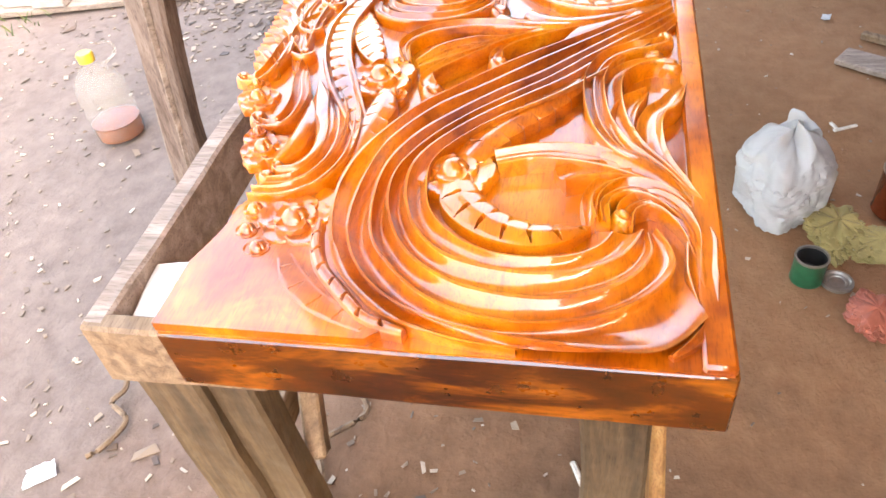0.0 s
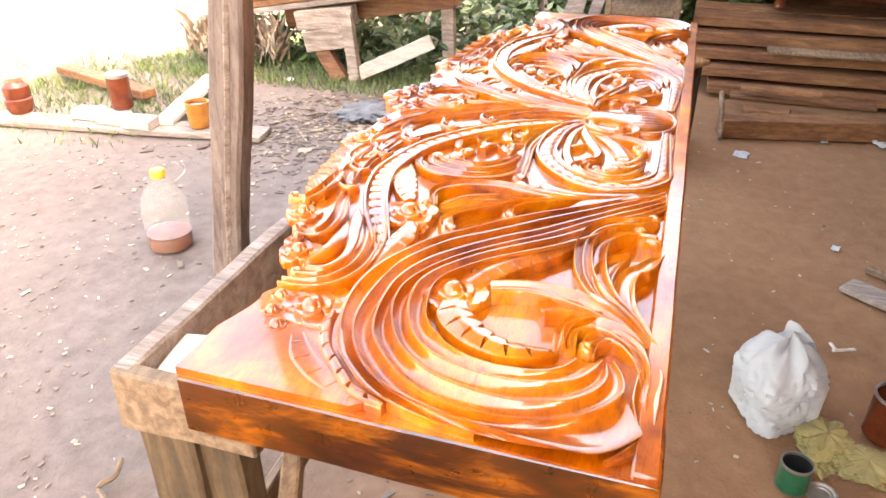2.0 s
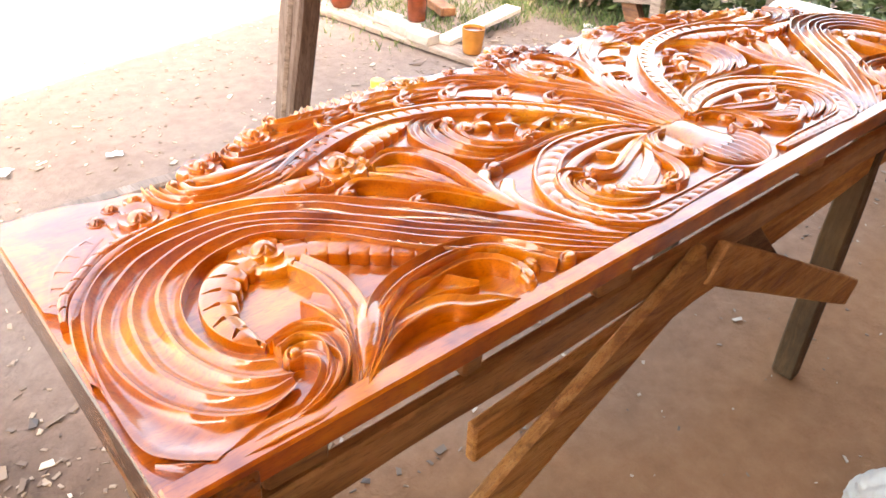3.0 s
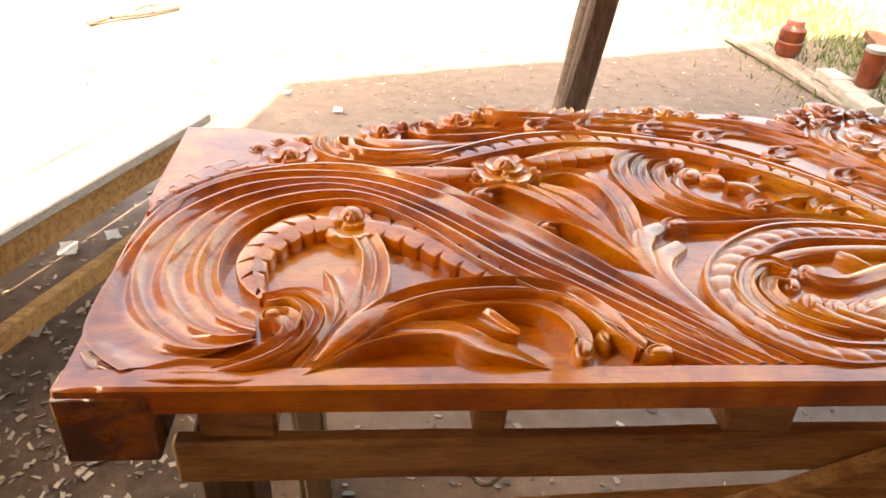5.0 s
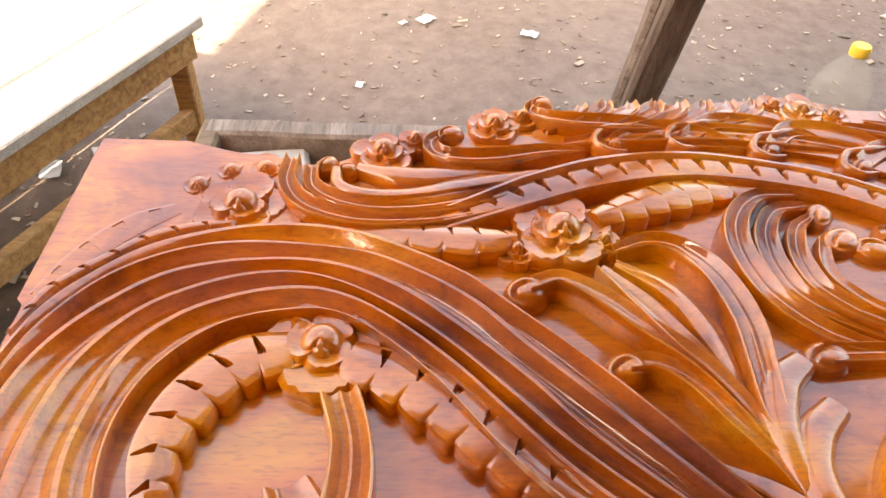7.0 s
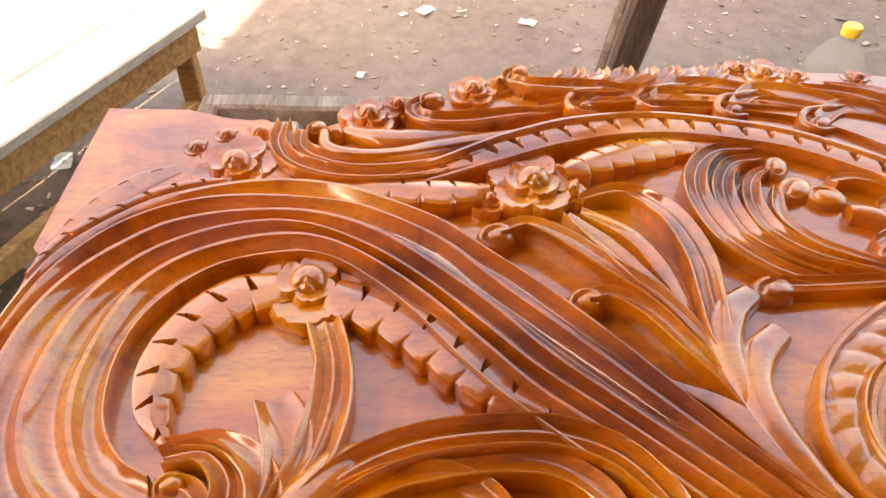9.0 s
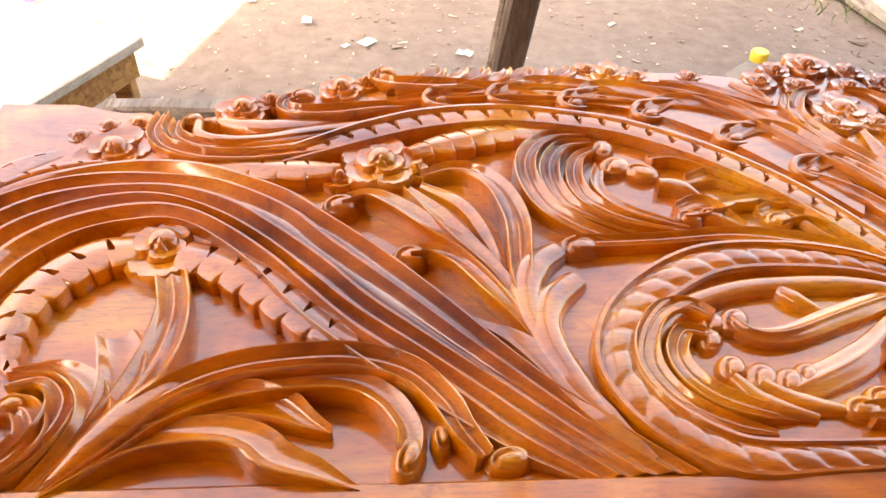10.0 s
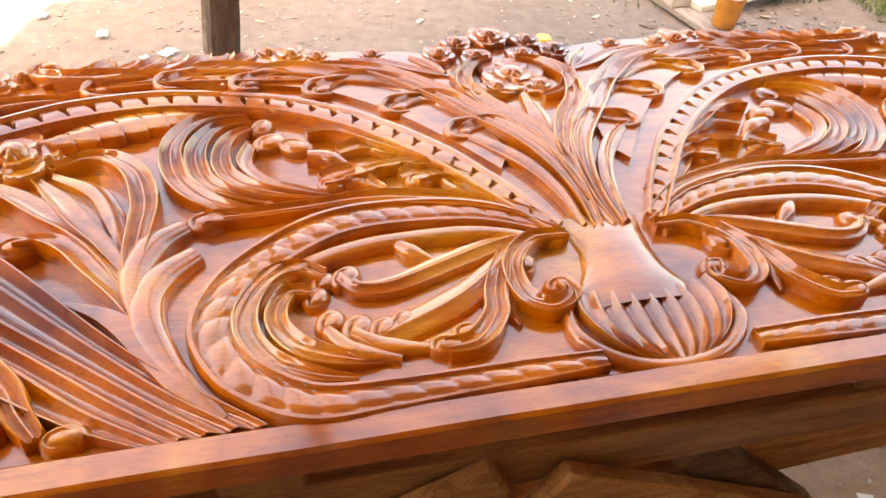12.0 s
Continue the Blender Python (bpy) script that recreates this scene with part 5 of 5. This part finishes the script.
# ---- greenery, grass and litter ----
def leaves(name, n, place, size, mat, label, seed, category, blade=False):
    r = random.Random(seed)
    vs, fs = [], []
    for i in range(n):
        c, s = Vector(place(r)), size * r.uniform(0.5, 1.4)
        if blade:
            d = Vector((r.uniform(-0.5, 0.5), r.uniform(-0.5, 0.5), 1)).normalized()
            w = Vector((r.uniform(-1, 1), r.uniform(-1, 1), 0)).normalized() * s * 0.07
            o = len(vs)
            vs += [c - w, c + w, c + d * s * 0.6 + w * 0.6, c + d * s + Vector((d.x, d.y, -0.3)) * s * 0.3]
            fs.append((o, o + 1, o + 2, o + 3))
            continue
        d = Vector((r.uniform(-1, 1), r.uniform(-1, 1), r.uniform(-0.7, 0.5))).normalized()
        w = d.cross(Vector((r.uniform(-1, 1), r.uniform(-1, 1), r.uniform(-1, 1)))).normalized()
        up = d.cross(w) * s * 0.12
        o = len(vs)
        vs += [c - d * s * 0.5, c + w * s * 0.28 + up - d * s * 0.1, c + w * s * 0.2 + up + d * s * 0.25, c + d * s * 0.5, c - w * s * 0.2 + up + d * s * 0.25, c - w * s * 0.28 + up - d * s * 0.1]
        fs += [(o, o + 1, o + 2, o + 3), (o, o + 3, o + 4, o + 5)]
    ob = part(name, ([tuple(v) for v in vs], fs), mat, sharp=0)
    return tagged(ob, label, category, kind="stuff")


def bank(r):
    y = r.uniform(0.7, 9)
    x = 4.75 + abs(r.gauss(0, 1.0)) + r.random() * 2.2 + 0.12 * max(0, y - 3)
    top = 0.25 + 0.55 * (noise.noise((x * 1.3, y * 1.3, 2)) + 0.6) + 0.35 * (x - 4.7)
    return x, y, (x - 4.6) * 0.10 + max(0.0, top) * r.random() ** 0.6


leaves("undergrowth", 7500, bank, 0.11, LEAF, "dense sunlit broad-leaved undergrowth beyond the yard", 21, "bushes")
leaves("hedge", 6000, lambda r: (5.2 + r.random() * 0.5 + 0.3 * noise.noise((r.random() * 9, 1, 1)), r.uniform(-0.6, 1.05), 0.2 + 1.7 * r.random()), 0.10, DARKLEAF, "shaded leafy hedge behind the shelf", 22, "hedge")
leaves("grass", 9000, lambda r: ((lambda a, b: (3.55 + a * 1.3, 1.55 + b * 2.1, 0.0))(r.random(), r.random() ** 1.2)), 0.05, GRASS, "thin grass at the yard edge", 23, "grass", True)
leaves("grass", 5000, lambda r: (r.gauss(3.1, 0.35), r.uniform(2.7, 5.5), 0.0), 0.05, GRASS, "dry grass tufts in the sun", 24, "grass", True)
leaves("dry_stalks", 500, lambda r: (r.uniform(3.8, 4.0), r.uniform(2.6, 3.3), 0.05 + 0.2 * r.random()), 0.16, CHIP, "dry drooping stalks under the boards", 25, "stalks", True)


leaves("low_shrub", 2200, lambda r: (r.gauss(4.45, 0.2), r.uniform(0.95, 2.4), 0.02 + 0.5 * r.random() ** 1.5), 0.08, LEAF, "low leafy shrub growing under the boards", 27, "shrub")
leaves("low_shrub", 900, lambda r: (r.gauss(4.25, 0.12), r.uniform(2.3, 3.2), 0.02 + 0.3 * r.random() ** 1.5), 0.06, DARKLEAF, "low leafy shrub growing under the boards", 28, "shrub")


def shavings(n, seed, region, big, mat=CHIP):
    r = random.Random(seed)
    vs, fs = [], []
    for i in range(n):
        x, y = region(r)
        s = big * r.uniform(0.3, 1.3) * (2.2 if r.random() < 0.04 else 1)
        a = r.random() * 6.28
        l, w = s, s * r.uniform(0.2, 0.7)
        z0 = 0.003 + 0.010 * noise.noise((x * 1.1, y * 1.1, 0)) + 0.006 * noise.noise((x * 5, y * 5, 3)) - 0.006
        o = len(vs)
        for k, (p, q) in enumerate(((-l, -w), (l, -w * 0.7), (l * 0.8, w), (-l * 0.7, w * 0.8))):
            vs.append((x + p * math.cos(a) - q * math.sin(a), y + p * math.sin(a) + q * math.cos(a), z0 + r.uniform(0.0, 0.35) * s + 0.001))
        vs += [(vx, vy, vz - 0.0025) for vx, vy, vz in vs[o:o + 4]]
        fs += [(o, o + 1, o + 2, o + 3)] + [(o + k, o + 4 + k, o + 4 + (k + 1) % 4, o + (k + 1) % 4) for k in range(4)]
    ob = part("wood_chips", (vs, fs), mat, sharp=0)
    tagged(ob, "scattered wood chips and bits of litter on the earth", "wood chips", kind="stuff")


shavings(2600, 31, lambda r: (r.uniform(-1.2, 3.4), r.uniform(0.3, 3.6)), 0.009)
shavings(2200, 32, lambda r: (r.gauss(3.0, 0.35), r.gauss(1.6, 0.4)), 0.015, LITTER)
shavings(900, 34, lambda r: (r.gauss(-0.45, 0.4), r.gauss(0.8, 0.3)), 0.011, LITTER)
shavings(300, 33, lambda r: (r.uniform(0.3, 4.0), r.uniform(-1.2, 0.3)), 0.006)


def scrap(x, y, s, mat, label, seed, name="paper_scrap", cat="litter", ratio=0.7):
    r = random.Random(seed)
    a, n = r.random() * 6.28, 7
    vs = []
    for i in range(n):
        for j in range(n):
            p, q = (i / (n - 1) - 0.5) * s, (j / (n - 1) - 0.5) * s * ratio
            k = 1 + 0.3 * noise.noise((p * 30 + seed, q * 30, 1))
            z = 0.006 + s * 0.16 * abs(noise.noise((p * 25 / (s * 8), q * 25 / (s * 8), seed * 3.7)))
            vs.append((x + k * (p * math.cos(a) - q * math.sin(a)), y + k * (p * math.sin(a) + q * math.cos(a)), z))
    bm = bmesh.new()
    vv = [bm.verts.new(v) for v in vs]
    for f in grid_faces(n, n):
        bm.faces.new([vv[i] for i in f])
    bmesh.ops.solidify(bm, geom=bm.faces[:], thickness=0.0015)
    tagged(part(name, bm, mat, sharp=20), label, cat)


for k, (x, y, s) in enumerate(((0.26, 1.28, 0.07), (0.313, 2.461, 0.07), (0.692, 2.378, 0.065), (0.06, 2.652, 0.06), (-0.185, 2.847, 0.05), (0.23, 2.43, 0.03), (-0.707, 1.516, 0.075), (-0.60, 1.60, 0.06), (0.1, 2.0, 0.035),
                               (3.22, -0.33, 0.10), (3.61, -1.03, 0.13), (2.31, -0.645, 0.045), (3.55, -0.75, 0.05), (4.0, 1.72, 0.10), (3.7, 2.45, 0.09))):
    scrap(x, y, s, PAPER, "crumpled scrap of white paper on the earth", k)
pl = part("pointed_board", beam((2.02, -0.64, 0.015), (1.80, -0.95, 0.015), 0.10, 0.02, seed=150), GREYPLANK)
tagged(pl, "grey pointed board lying beside the cabinet", "board")
pl = part("thin_batten", beam((2.16, -0.73, 0.015), (2.02, -0.93, 0.015), 0.03, 0.025, seed=151), RAW)
tagged(pl, "thin pale batten lying beside the cabinet", "batten")
for k, (x, y, a, l) in enumerate(((1.61, -0.58, 2.0, 0.04), (0.40, 0.13, 0.4, 0.03), (1.62, -0.55, 0.3, 0.02))):
    p = part("wood_splinter", beam((x - l * math.cos(a), y - l * math.sin(a), 0.008), (x + l * math.cos(a), y + l * math.sin(a), 0.008), 0.014, 0.008, seed=k), BENCHTOP)
    tagged(p, "pale splinter of wood on the earth", "splinter")
for k, (x, y) in enumerate(((0.39, 1.16), (0.37, 0.64))):
    r = random.Random(k)
    pts = [(x + 0.10 * (i - 2) * 0.5 + r.uniform(-0.02, 0.02), y + r.uniform(-0.05, 0.05), 0.012 + r.uniform(0, 0.02)) for i in range(6)]
    tagged(part("curled_shaving", tube(pts, 0.007, 6), RAW), "curled twisted wood shaving on the earth", "shaving")
ash = crumple("ash_mound", 3.24, 1.72, 0.17, 0.13, 0.035, ASH, "small heap of grey ash and charcoal", 6.6, category="ash", fold=0.6)
t = thing("purple_cup", (-1.09, 2.79, 0), "small clear cup with a purple label standing in the sun", "cup")
part("wall", lathe([(0, 0.002), (0.03, 0.002), (0.035, 0.08), (0.033, 0.08), (0.028, 0.006)], 18, (-1.09, 2.79, 0)), CLEAR, t)
part("label", lathe([(0.0315, 0.015), (0.0345, 0.05)], 18, (-1.09, 2.79, 0)), PURPLE, t, "purple label")

# ---- fallen branch and dark litter in the yard ----
fb = thing("fallen_branch", (-1.17, 3.96, 0), "thin bare grey branch lying on the earth", "branch")
part("stem", tube([(-1.38, 3.76, 0.012), (-1.28, 3.88, 0.022), (-1.12, 3.99, 0.018), (-0.98, 4.15, 0.012)], 0.013), RAW_UP, fb)
part("twig", tube([(-1.2, 3.93, 0.02), (-1.16, 4.06, 0.035), (-1.07, 4.18, 0.02)], 0.006), RAW_UP, fb)
